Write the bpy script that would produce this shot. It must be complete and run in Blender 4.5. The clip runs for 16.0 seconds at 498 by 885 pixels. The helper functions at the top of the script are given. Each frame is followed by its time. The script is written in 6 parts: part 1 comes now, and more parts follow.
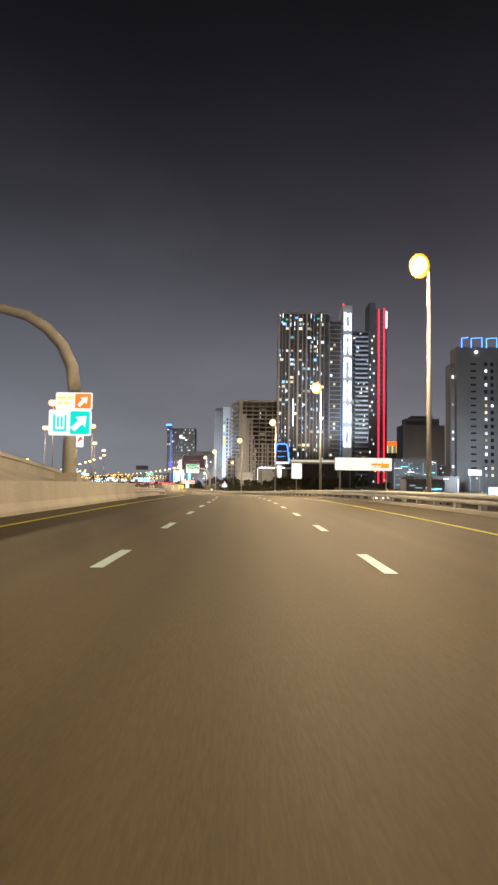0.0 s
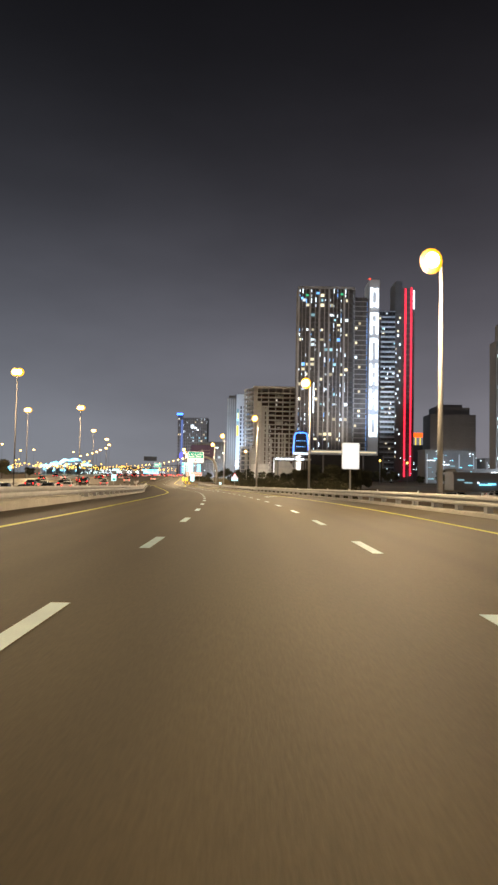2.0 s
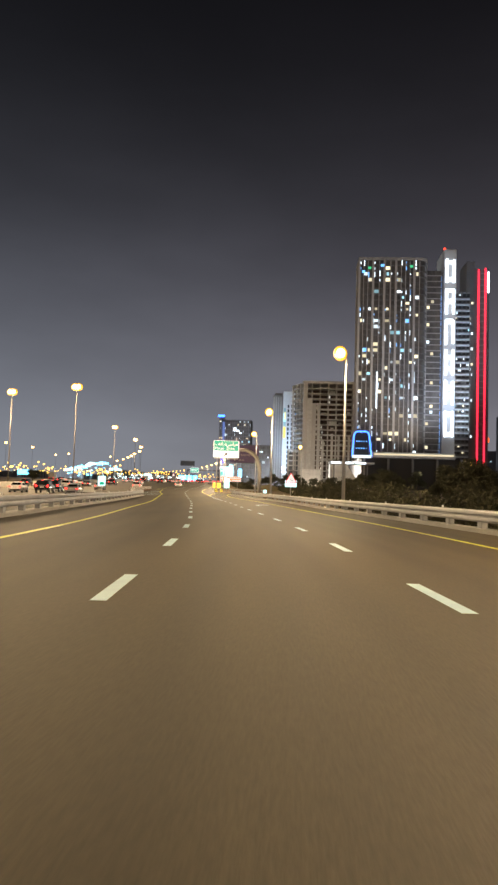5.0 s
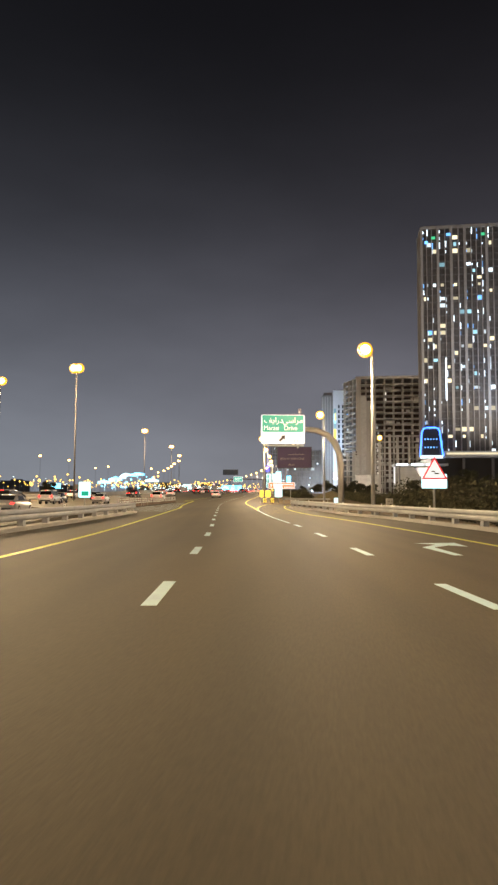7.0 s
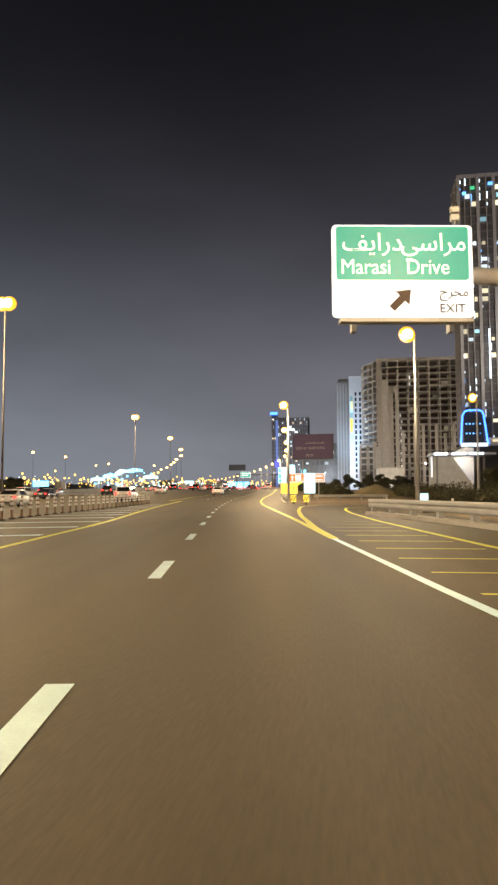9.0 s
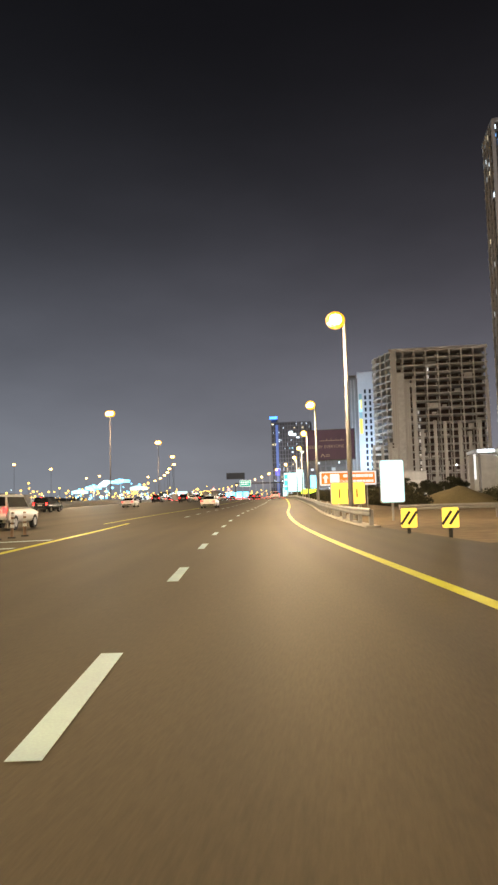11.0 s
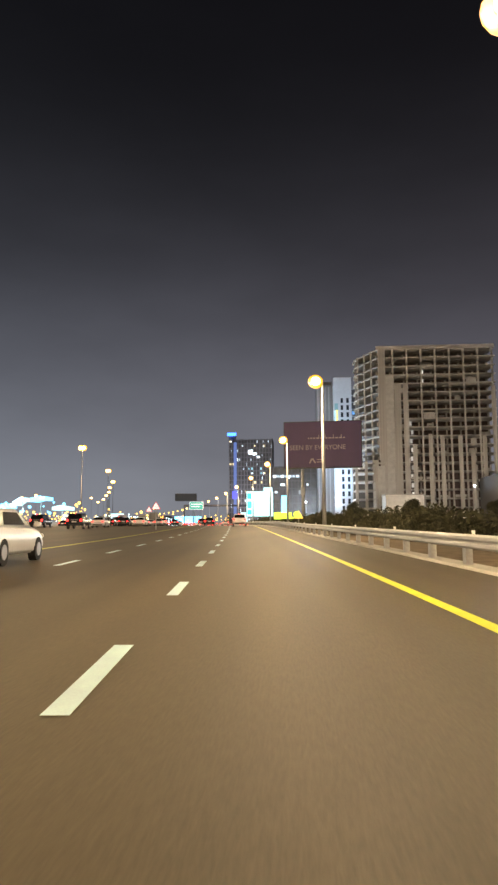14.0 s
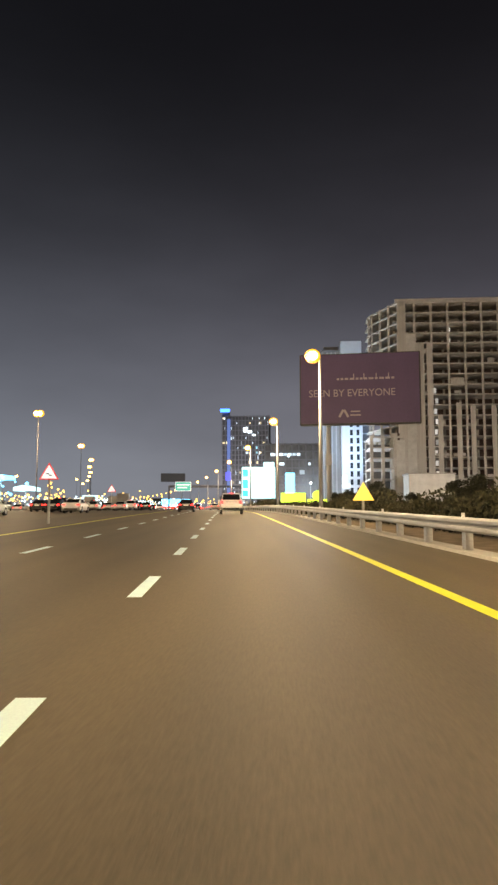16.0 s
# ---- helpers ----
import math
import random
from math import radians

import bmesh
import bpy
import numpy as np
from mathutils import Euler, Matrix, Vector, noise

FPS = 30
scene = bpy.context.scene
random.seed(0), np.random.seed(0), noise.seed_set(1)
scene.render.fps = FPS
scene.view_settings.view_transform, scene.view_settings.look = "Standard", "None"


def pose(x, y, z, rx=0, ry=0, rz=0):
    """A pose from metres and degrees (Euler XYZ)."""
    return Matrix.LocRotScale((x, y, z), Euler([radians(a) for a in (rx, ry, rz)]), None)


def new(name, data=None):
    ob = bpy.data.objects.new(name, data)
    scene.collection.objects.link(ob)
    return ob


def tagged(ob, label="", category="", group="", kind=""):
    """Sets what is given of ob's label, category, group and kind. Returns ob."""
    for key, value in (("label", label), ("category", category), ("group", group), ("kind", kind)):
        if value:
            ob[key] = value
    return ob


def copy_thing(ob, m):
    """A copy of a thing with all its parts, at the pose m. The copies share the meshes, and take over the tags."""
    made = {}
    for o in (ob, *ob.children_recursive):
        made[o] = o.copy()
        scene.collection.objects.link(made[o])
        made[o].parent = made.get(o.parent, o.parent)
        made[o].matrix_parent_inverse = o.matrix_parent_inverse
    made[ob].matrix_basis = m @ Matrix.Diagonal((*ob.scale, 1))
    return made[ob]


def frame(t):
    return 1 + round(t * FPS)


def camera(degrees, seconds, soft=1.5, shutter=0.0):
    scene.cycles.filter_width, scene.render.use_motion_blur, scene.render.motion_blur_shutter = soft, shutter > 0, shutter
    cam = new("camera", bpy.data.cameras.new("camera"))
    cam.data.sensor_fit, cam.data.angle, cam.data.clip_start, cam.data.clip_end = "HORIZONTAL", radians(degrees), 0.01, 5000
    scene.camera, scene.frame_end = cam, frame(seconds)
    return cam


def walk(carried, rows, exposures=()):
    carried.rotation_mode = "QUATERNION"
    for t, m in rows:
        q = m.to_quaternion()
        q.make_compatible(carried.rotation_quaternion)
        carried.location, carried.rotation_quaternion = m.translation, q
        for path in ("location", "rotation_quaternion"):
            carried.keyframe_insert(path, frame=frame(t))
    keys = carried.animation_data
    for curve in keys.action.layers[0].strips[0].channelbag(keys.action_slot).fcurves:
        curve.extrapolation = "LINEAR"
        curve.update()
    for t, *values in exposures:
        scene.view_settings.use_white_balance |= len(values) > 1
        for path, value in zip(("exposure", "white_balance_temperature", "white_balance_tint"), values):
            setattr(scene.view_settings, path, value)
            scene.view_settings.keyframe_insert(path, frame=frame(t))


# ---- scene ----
cam = camera(39.72, 16.0, soft=2.6)
PATH = [
    (0, pose(-0.000, 0.000, 1.100, 93.460, -0.811, -0.648)),
    (0.5, pose(0.042, 10.022, 1.151, 93.356, -1.119, -0.474)),
    (1, pose(0.054, 20.060, 1.181, 93.200, -0.523, -0.131)),
    (1.5, pose(-0.016, 30.133, 1.186, 92.988, -0.873, 0.256)),
    (2, pose(-0.146, 40.201, 1.168, 92.830, -1.174, 0.532)),
    (2.5, pose(-0.349, 50.238, 1.122, 92.599, -1.743, 0.862)),
    (3, pose(-0.725, 60.236, 1.042, 92.346, -2.288, 1.203)),
    (3.5, pose(-1.207, 70.205, 0.954, 92.022, -3.001, 1.649)),
    (6, pose(-5.708, 121.393, 0.229, 94.219, -0.360, 6.469)),
    (6.5, pose(-7.295, 131.858, 0.110, 94.174, -0.292, 7.456)),
    (7, pose(-8.884, 142.282, -0.006, 94.180, -0.293, 7.939)),
    (7.5, pose(-10.469, 152.606, -0.124, 94.187, -0.282, 8.126)),
    (8, pose(-12.140, 162.811, -0.237, 94.190, 0.296, 8.351)),
    (8.5, pose(-13.853, 172.728, -0.317, 94.090, -0.061, 8.186)),
    (9, pose(-15.551, 182.582, -0.337, 93.968, 0.260, 8.517)),
    (9.5, pose(-17.305, 192.603, -0.333, 93.984, 1.350, 8.900)),
    (10, pose(-19.095, 202.700, -0.352, 94.030, 1.746, 9.129)),
    (12.5, pose(-27.437, 253.707, -0.528, 96.650, 0.500, 5.793)),
    (13, pose(-28.653, 263.980, -0.403, 96.825, 0.139, 4.993)),
    (13.5, pose(-29.806, 274.312, -0.289, 96.909, -0.031, 4.625)),
    (14, pose(-30.713, 284.566, -0.210, 96.952, 0.188, 4.575)),
    (14.5, pose(-31.531, 294.566, -0.129, 96.425, -0.206, 4.242)),
    (15, pose(-32.397, 304.446, -0.015, 95.875, -0.509, 4.021)),
    (15.5, pose(-33.323, 314.260, 0.104, 95.598, -0.299, 4.022)),
    (16, pose(-34.246, 324.068, 0.182, 95.568, -0.014, 4.070)),
]
walk(cam, PATH)

# ---- light: night sky glow over the city ----
world = bpy.data.worlds.new("night_sky")
scene.world = world
world.use_nodes = True
wn = world.node_tree
wn.nodes.clear()
w_out = wn.nodes.new("ShaderNodeOutputWorld")
w_bg = wn.nodes.new("ShaderNodeBackground")
w_co = wn.nodes.new("ShaderNodeTexCoord")
w_sep = wn.nodes.new("ShaderNodeSeparateXYZ")
w_ramp = wn.nodes.new("ShaderNodeValToRGB")
wn.links.new(w_co.outputs["Generated"], w_sep.inputs[0])
wn.links.new(w_sep.outputs["Z"], w_ramp.inputs[0])
# faint town-lit cloud over the smooth glow
w_map = wn.nodes.new("ShaderNodeMapping")
w_map.inputs["Scale"].default_value = (1.0, 1.0, 2.6)
w_cloud = wn.nodes.new("ShaderNodeTexNoise")
w_cloud.inputs["Scale"].default_value, w_cloud.inputs["Detail"].default_value = 3.2, 6.0
w_range = wn.nodes.new("ShaderNodeMapRange")
w_range.inputs["From Min"].default_value, w_range.inputs["From Max"].default_value = 0.3, 0.72
w_range.inputs["To Min"].default_value, w_range.inputs["To Max"].default_value = 0.90, 1.14
w_mul = wn.nodes.new("ShaderNodeVectorMath")
w_mul.operation = "MULTIPLY"
wn.links.new(w_co.outputs["Generated"], w_map.inputs[0])
wn.links.new(w_map.outputs[0], w_cloud.inputs["Vector"])
wn.links.new(w_cloud.outputs[0], w_range.inputs["Value"])
wn.links.new(w_ramp.outputs[0], w_mul.inputs[0])
wn.links.new(w_range.outputs[0], w_mul.inputs[1])
# the town's glow is cooler over the floodlit west and browner over the east
w_side = wn.nodes.new("ShaderNodeMapRange")
w_side.inputs["From Min"].default_value, w_side.inputs["From Max"].default_value = -0.45, 0.35
wn.links.new(w_sep.outputs["X"], w_side.inputs["Value"])
w_tint = wn.nodes.new("ShaderNodeMix")
w_tint.data_type = "RGBA"
w_tint.inputs["A"].default_value, w_tint.inputs["B"].default_value = (1.06, 1.12, 1.12, 1), (1.04, 0.99, 0.97, 1)
wn.links.new(w_side.outputs[0], w_tint.inputs["Factor"])
w_mul2 = wn.nodes.new("ShaderNodeVectorMath")
w_mul2.operation = "MULTIPLY"
wn.links.new(w_mul.outputs[0], w_mul2.inputs[0])
wn.links.new(w_tint.outputs["Result"], w_mul2.inputs[1])
wn.links.new(w_mul2.outputs[0], w_bg.inputs[0])
wn.links.new(w_bg.outputs[0], w_out.inputs[0])
w_ramp.color_ramp.interpolation = "B_SPLINE"
els = w_ramp.color_ramp.elements
els[0].position, els[0].color = 0.0, (0.205, 0.207, 0.234, 1)
els[1].position, els[1].color = 0.9, (0.0045, 0.0045, 0.0055, 1)
for pos_, col_ in ((0.05, (0.196, 0.199, 0.228, 1)), (0.12, (0.166, 0.167, 0.196, 1)), (0.22, (0.097, 0.096, 0.116, 1)), (0.35, (0.036, 0.035, 0.043, 1)), (0.5, (0.0105, 0.0102, 0.0125, 1)), (0.65, (0.0048, 0.0046, 0.006, 1))):
    e_ = els.new(pos_)
    e_.color = col_
w_bg.inputs[1].default_value = 1.0

SODIUM = (1.0, 0.72, 0.40)


# ---- materials ----
def material(name, base, rough=0.6, metal=0.0, spread=0.15, scale=3.0, fine=40.0, bump=0.0, spec=0.5, stretch=(1, 1, 1)):
    """Surface with a coarse and a fine variation of its base colour and an optional relief."""
    m = bpy.data.materials.new(name)
    m.use_nodes = True
    nt = m.node_tree
    b = nt.nodes["Principled BSDF"]
    co = nt.nodes.new("ShaderNodeTexCoord")
    mp = nt.nodes.new("ShaderNodeMapping")
    mp.inputs["Scale"].default_value = stretch
    nt.links.new(co.outputs["Object"], mp.inputs[0])
    n1, n2 = nt.nodes.new("ShaderNodeTexNoise"), nt.nodes.new("ShaderNodeTexNoise")
    n1.inputs["Scale"].default_value, n2.inputs["Scale"].default_value = scale, fine
    n1.inputs["Detail"].default_value = n2.inputs["Detail"].default_value = 5
    for n in (n1, n2):
        nt.links.new(mp.outputs[0], n.inputs["Vector"])
    mx = nt.nodes.new("ShaderNodeMath")
    mx.operation = "MULTIPLY_ADD"
    mx.inputs[1].default_value = 0.6
    nt.links.new(n1.outputs[0], mx.inputs[0])
    m2 = nt.nodes.new("ShaderNodeMath")
    m2.operation = "MULTIPLY"
    m2.inputs[1].default_value = 0.4
    nt.links.new(n2.outputs[0], m2.inputs[0])
    nt.links.new(m2.outputs[0], mx.inputs[2])
    rp = nt.nodes.new("ShaderNodeValToRGB")
    lo = [max(0.0, v * (1 - 2 * spread)) for v in base]
    hi = [min(1.0, v * (1 + 2 * spread)) for v in base]
    rp.color_ramp.elements[0].position, rp.color_ramp.elements[0].color = 0.3, (*lo, 1)
    rp.color_ramp.elements[1].position, rp.color_ramp.elements[1].color = 0.7, (*hi, 1)
    nt.links.new(mx.outputs[0], rp.inputs[0])
    nt.links.new(rp.outputs[0], b.inputs["Base Color"])
    b.inputs["Roughness"].default_value, b.inputs["Metallic"].default_value = rough, metal
    b.inputs["Specular IOR Level"].default_value = spec
    if bump:
        bp = nt.nodes.new("ShaderNodeBump")
        bp.inputs["Strength"].default_value, bp.inputs["Distance"].default_value = bump, 0.02
        nt.links.new(n2.outputs[0], bp.inputs["Height"])
        nt.links.new(bp.outputs[0], b.inputs["Normal"])
    return m


def glowing(name, colour, strength, base=(0.05, 0.05, 0.05), vary=0.0):
    """A lamp, a lit screen, a lit window or a sign face given its own glow; vary: spread of brightness from one piece
    to the next.
    """
    m = bpy.data.materials.new(name)
    m.use_nodes = True
    b = m.node_tree.nodes["Principled BSDF"]
    b.inputs["Base Color"].default_value = (*base, 1)
    b.inputs["Roughness"].default_value = 0.4
    b.inputs["Emission Color"].default_value = (*colour, 1)
    b.inputs["Emission Strength"].default_value = strength
    if vary:
        oi = m.node_tree.nodes.new("ShaderNodeObjectInfo")
        mr = m.node_tree.nodes.new("ShaderNodeMapRange")
        mr.inputs["To Min"].default_value, mr.inputs["To Max"].default_value = strength * (1 - vary), strength * (1 + vary)
        m.node_tree.links.new(oi.outputs["Random"], mr.inputs["Value"])
        m.node_tree.links.new(mr.outputs[0], b.inputs["Emission Strength"])
    return m


M = {
    # base browned: part of the lamps' orange cast sits in this colour
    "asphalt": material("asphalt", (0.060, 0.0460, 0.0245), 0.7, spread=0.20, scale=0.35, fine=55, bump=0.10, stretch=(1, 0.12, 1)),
    "ground": material("sandy_ground", (0.21, 0.155, 0.095), 0.95, spread=0.3, scale=0.05, fine=2.0, bump=0.4),
    # bluish base stands in for cool headlights on the white lane paint
    "white_paint": material("white_road_paint", (0.60, 0.83, 1.0), 0.5, spread=0.08, scale=2, fine=60),
    "yellow_paint": material("yellow_road_paint", (0.66, 0.68, 0.02), 0.5, spread=0.08, scale=2, fine=60),
    "concrete": material("pale_concrete", (0.52, 0.50, 0.46), 0.85, spread=0.10, scale=0.6, fine=12, bump=0.2),
    "raw_concrete": material("raw_concrete", (0.46, 0.43, 0.39), 0.9, spread=0.15, scale=0.15, fine=2.5, bump=0.2),
    "steel": material("galvanised_steel", (0.46, 0.46, 0.46), 0.55, 0.35, spread=0.10, scale=1.0, fine=20),
    "pole": material("painted_pole", (0.42, 0.42, 0.42), 0.6, 0.0, spread=0.06, scale=0.5, fine=15),
    # base darkened so the masts stay dim under their own lamps
    "mast_pole": material("dark_steel_mast", (0.16, 0.15, 0.14), 0.6, spread=0.08, scale=0.5, fine=15),
    "mast": material("tan_painted_mast", (0.36, 0.34, 0.32), 0.6, 0.0, spread=0.10, scale=0.8, fine=14),
    "dark_metal": material("dark_metal", (0.05, 0.05, 0.055), 0.5, 0.5, spread=0.1),
    "sign_back": material("sign_aluminium", (0.45, 0.45, 0.46), 0.5, 0.6, spread=0.05),
    "glass": material("tower_glass", (0.030, 0.034, 0.042), 0.12, 0.0, spread=0.1, scale=0.05, spec=0.8),
    "cladding": material("grey_cladding", (0.22, 0.21, 0.21), 0.6, spread=0.08, scale=0.1, fine=1.0),
    "pale_cladding": material("pale_cladding", (0.62, 0.64, 0.68), 0.6, spread=0.05, scale=0.1, fine=1.0),
    # base raised from its own dark tone to imitate distant haze
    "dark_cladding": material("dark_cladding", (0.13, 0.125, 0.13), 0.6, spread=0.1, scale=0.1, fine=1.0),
    "foliage": material("dusty_foliage", (0.070, 0.068, 0.034), 0.9, spread=0.45, scale=0.35, fine=9),
    "tyre": material("tyre_rubber", (0.02, 0.02, 0.02), 0.85, spread=0.1),
    "car_glass": material("tinted_car_glass", (0.015, 0.016, 0.018), 0.08, spread=0.05, spec=0.8),
    # amber and white faces that imitate the halo and glare of a street lamp
    "sodium_halo": glowing("sodium_lamp_halo", (1.0, 0.43, 0.014), 2.0),
    "sodium_glare": glowing("sodium_glare_core", (1.0, 0.70, 0.22), 13.0),
    "far_sodium": glowing("distant_sodium_lamp", (1.0, 0.58, 0.10), 5.0),
    "far_white": glowing("distant_white_lamp", (0.70, 0.92, 1.0), 4.0),
    "far_red": glowing("distant_red_lamp", (1.0, 0.06, 0.03), 3.0),
    "cyan_white": glowing("cool_floodlight", (0.17, 0.66, 1.0), 4.0),
    "screen": glowing("glowing_white_face", (0.62, 0.98, 1.0), 1.7),
    "win_warm": glowing("warm_lit_window", (1.0, 0.80, 0.45), 1.3, vary=0.7),
    "win_cool": glowing("cool_lit_window", (0.80, 0.92, 1.0), 1.6, vary=0.7),
    "win_blue": glowing("blue_lit_window", (0.15, 0.45, 1.0), 1.6, vary=0.6),
    "blue_led": glowing("blue_led_strip", (0.05, 0.20, 1.0), 5.0),
    "red_led": glowing("red_led_strip", (1.0, 0.02, 0.05), 3.0),
    "white_led": glowing("cool_white_led", (0.80, 0.90, 1.0), 4.0),
    # sign faces emit what their reflective sheets would throw back of headlights
    "sign_white": glowing("glowing_white_sign_face", (0.95, 1.0, 1.0), 0.85, (0.6, 0.6, 0.6)),
    "sign_green": glowing("glowing_green_sign_face", (0.0, 0.42, 0.24), 1.05, (0.0, 0.03, 0.02)),
    "sign_cyan": glowing("glowing_cyan_sign_face", (0.0, 0.75, 0.70), 0.9, (0.0, 0.4, 0.4)),
    "sign_orange": glowing("glowing_orange_sign_face", (0.95, 0.22, 0.035), 1.0, (0.6, 0.15, 0.02)),
    "sign_red": glowing("glowing_red_sign_face", (0.85, 0.03, 0.03), 0.7, (0.6, 0.03, 0.03)),
    "sign_yellow": glowing("glowing_yellow_sign_face", (1.0, 0.72, 0.10), 1.2, (0.7, 0.5, 0.05)),
    "yellow_green": glowing("yellow_green_lit_box", (0.75, 1.0, 0.05), 2.2),
    "screen_cyan": glowing("cyan_screen_patch", (0.05, 0.85, 0.80), 1.2),
    "sign_ink": material("dark_sign_ink", (0.10, 0.06, 0.04), 0.6),
    "billboard": material("dark_plum_billboard_print", (0.085, 0.050, 0.140), 0.55, spread=0.08, scale=0.3, fine=4),
    "billboard_ink": material("pale_billboard_lettering", (0.38, 0.32, 0.38), 0.6, spread=0.10, scale=1.2),
    "white_car": material("white_car_paint", (0.78, 0.78, 0.78), 0.28, spread=0.02),
    "silver_car": material("silver_car_paint", (0.42, 0.43, 0.44), 0.30, 0.6, spread=0.02),
    "dark_car": material("black_car_paint", (0.02, 0.02, 0.022), 0.22, spread=0.05),
    "rim": material("alloy_rim", (0.45, 0.45, 0.46), 0.35, 0.8, spread=0.03),
    "plate": material("number_plate_white", (0.75, 0.75, 0.72), 0.5, spread=0.02),
    "trim": material("black_plastic_trim", (0.025, 0.025, 0.026), 0.6, spread=0.1),
    "bark": material("tree_bark", (0.12, 0.09, 0.06), 0.95, spread=0.3, scale=2, fine=18, bump=0.5),
    "sand": material("heaped_sand", (0.24, 0.20, 0.11), 0.95, spread=0.15, scale=0.4, fine=8, bump=0.4),
    "band": material("reflective_white_band", (0.85, 0.85, 0.85), 0.35, spread=0.02),
    "head": glowing("car_headlamp", (0.9, 0.95, 1.0), 8.0),
    "tail": glowing("red_tail_lamp", (1.0, 0.02, 0.018), 7.0),
}


# ---- mesh helpers ----
def box(bm, cx, cy, cz, sx, sy, sz, turn=0.0):
    m = Matrix.Translation((cx, cy, cz)) @ Matrix.Rotation(turn, 4, "Z") @ Matrix.Diagonal((sx, sy, sz, 1))
    return bmesh.ops.create_cube(bm, size=1.0, matrix=m)["verts"]


def rod(bm, a, b, r0, r1=None, n=10):
    """A round bar from a to b, tapered from r0 to r1."""
    a, b = Vector(a), Vector(b)
    r1 = r0 if r1 is None else r1
    m = Matrix.Translation((a + b) / 2) @ (b - a).to_track_quat("Z", "Y").to_matrix().to_4x4()
    bmesh.ops.create_cone(bm, cap_ends=True, segments=n, radius1=r0, radius2=r1, depth=(b - a).length, matrix=m)


def tube(bm, pts, radii, n=10):
    """A bent round tube through the points."""
    rings = []
    for i, p in enumerate(pts):
        p = Vector(p)
        d = Vector(pts[min(i + 1, len(pts) - 1)]) - Vector(pts[max(i - 1, 0)])
        q = d.to_track_quat("Z", "Y")
        r = radii[i] if isinstance(radii, (list, tuple)) else radii
        rings.append([bm.verts.new(p + q @ Vector((math.cos(k * math.tau / n) * r, math.sin(k * math.tau / n) * r, 0))) for k in range(n)])
    for a, b in zip(rings, rings[1:]):
        for k in range(n):
            bm.faces.new((a[k], a[(k + 1) % n], b[(k + 1) % n], b[k]))
    bm.faces.new(rings[0][::-1])
    bm.faces.new(rings[-1])


def plate(bm, cx, cz, w, h, y, thick, r=0.12, n=4):
    """An upright board with rounded corners facing -y."""
    pts = []
    for sx, sz, a0 in ((1, 1, 0), (-1, 1, 90), (-1, -1, 180), (1, -1, 270)):
        for k in range(n + 1):
            a = radians(a0 + 90 * k / n)
            pts.append((cx + sx * (w / 2 - r) + r * math.cos(a), cz + sz * (h / 2 - r) + r * math.sin(a)))
    f = [bm.verts.new((x, y, z)) for x, z in pts]
    b = [bm.verts.new((x, y + thick, z)) for x, z in pts]
    bm.faces.new(f)
    bm.faces.new(b[::-1])
    for k in range(len(pts)):
        j = (k + 1) % len(pts)
        bm.faces.new((f[k], b[k], b[j], f[j]))


def part(name, bm, mat, parent=None, label="", smooth=False):
    """Links a bmesh as one mesh object, under a thing or a part if one is given."""
    me = bpy.data.meshes.new(name)
    bmesh.ops.recalc_face_normals(bm, faces=bm.faces)
    bm.to_mesh(me)
    bm.free()
    me.materials.append(mat)
    if smooth:
        me.shade_smooth()
    ob = new(name, me)
    if parent:
        ob.parent = parent
    if label:
        ob["label"] = label
    return ob


def share(name, like, parent, m):
    """One more object on the mesh of a like piece."""
    ob = new(name, like.data)
    ob.parent = parent
    ob.matrix_basis = m
    return ob


def repeated(name, bm, mat, g, places):
    """Alike parts on one mesh."""
    first = part(name, bm, mat, g)
    first.matrix_basis = places[0]
    for m in places[1:]:
        share(name, first, g, m)


def thing(name, label, category, at=(0, 0, 0), turn=0.0, group="", kind=""):
    ob = new(name)
    ob.matrix_basis = Matrix.Translation(at) @ Matrix.Rotation(turn, 4, "Z")
    ob.empty_display_size = 0.3
    return tagged(ob, label, category, group, kind)


# ---- the line of the road ----
LINE_Y = np.array([-300, -60, 0, 20, 40, 60, 80, 100, 121.4, 142.3, 162.8, 182.6, 202.7, 228, 253.7, 274.3, 294.6, 314.3, 334, 370, 407, 461, 568, 700, 900, 1400])
LINE_X = np.array([1.0, 0.1, 0, .05, -.14, -.70, -1.85, -3.5, -5.7, -8.9, -12.1, -15.6, -19.1, -23.5, -27.4, -29.8, -31.5, -33.3, -35.2, -38.8, -42.8, -51.7, -73.6, -106.5, -168, -350])
RISE_Y = np.array([-300, 0, 20, 40, 60, 80, 100, 121.4, 142.3, 162.8, 182.6, 202.7, 228, 253.7, 264, 284.6, 304.4, 324.1, 350, 382, 420, 480, 1400])
RISE_Z = np.array([0, 0, .08, .07, -.06, -.28, -.57, -.87, -1.11, -1.34, -1.44, -1.48, -1.58, -1.60, -1.52, -1.31, -1.11, -.90, -.60, -.22, 0.0, 0.1, 0.1])


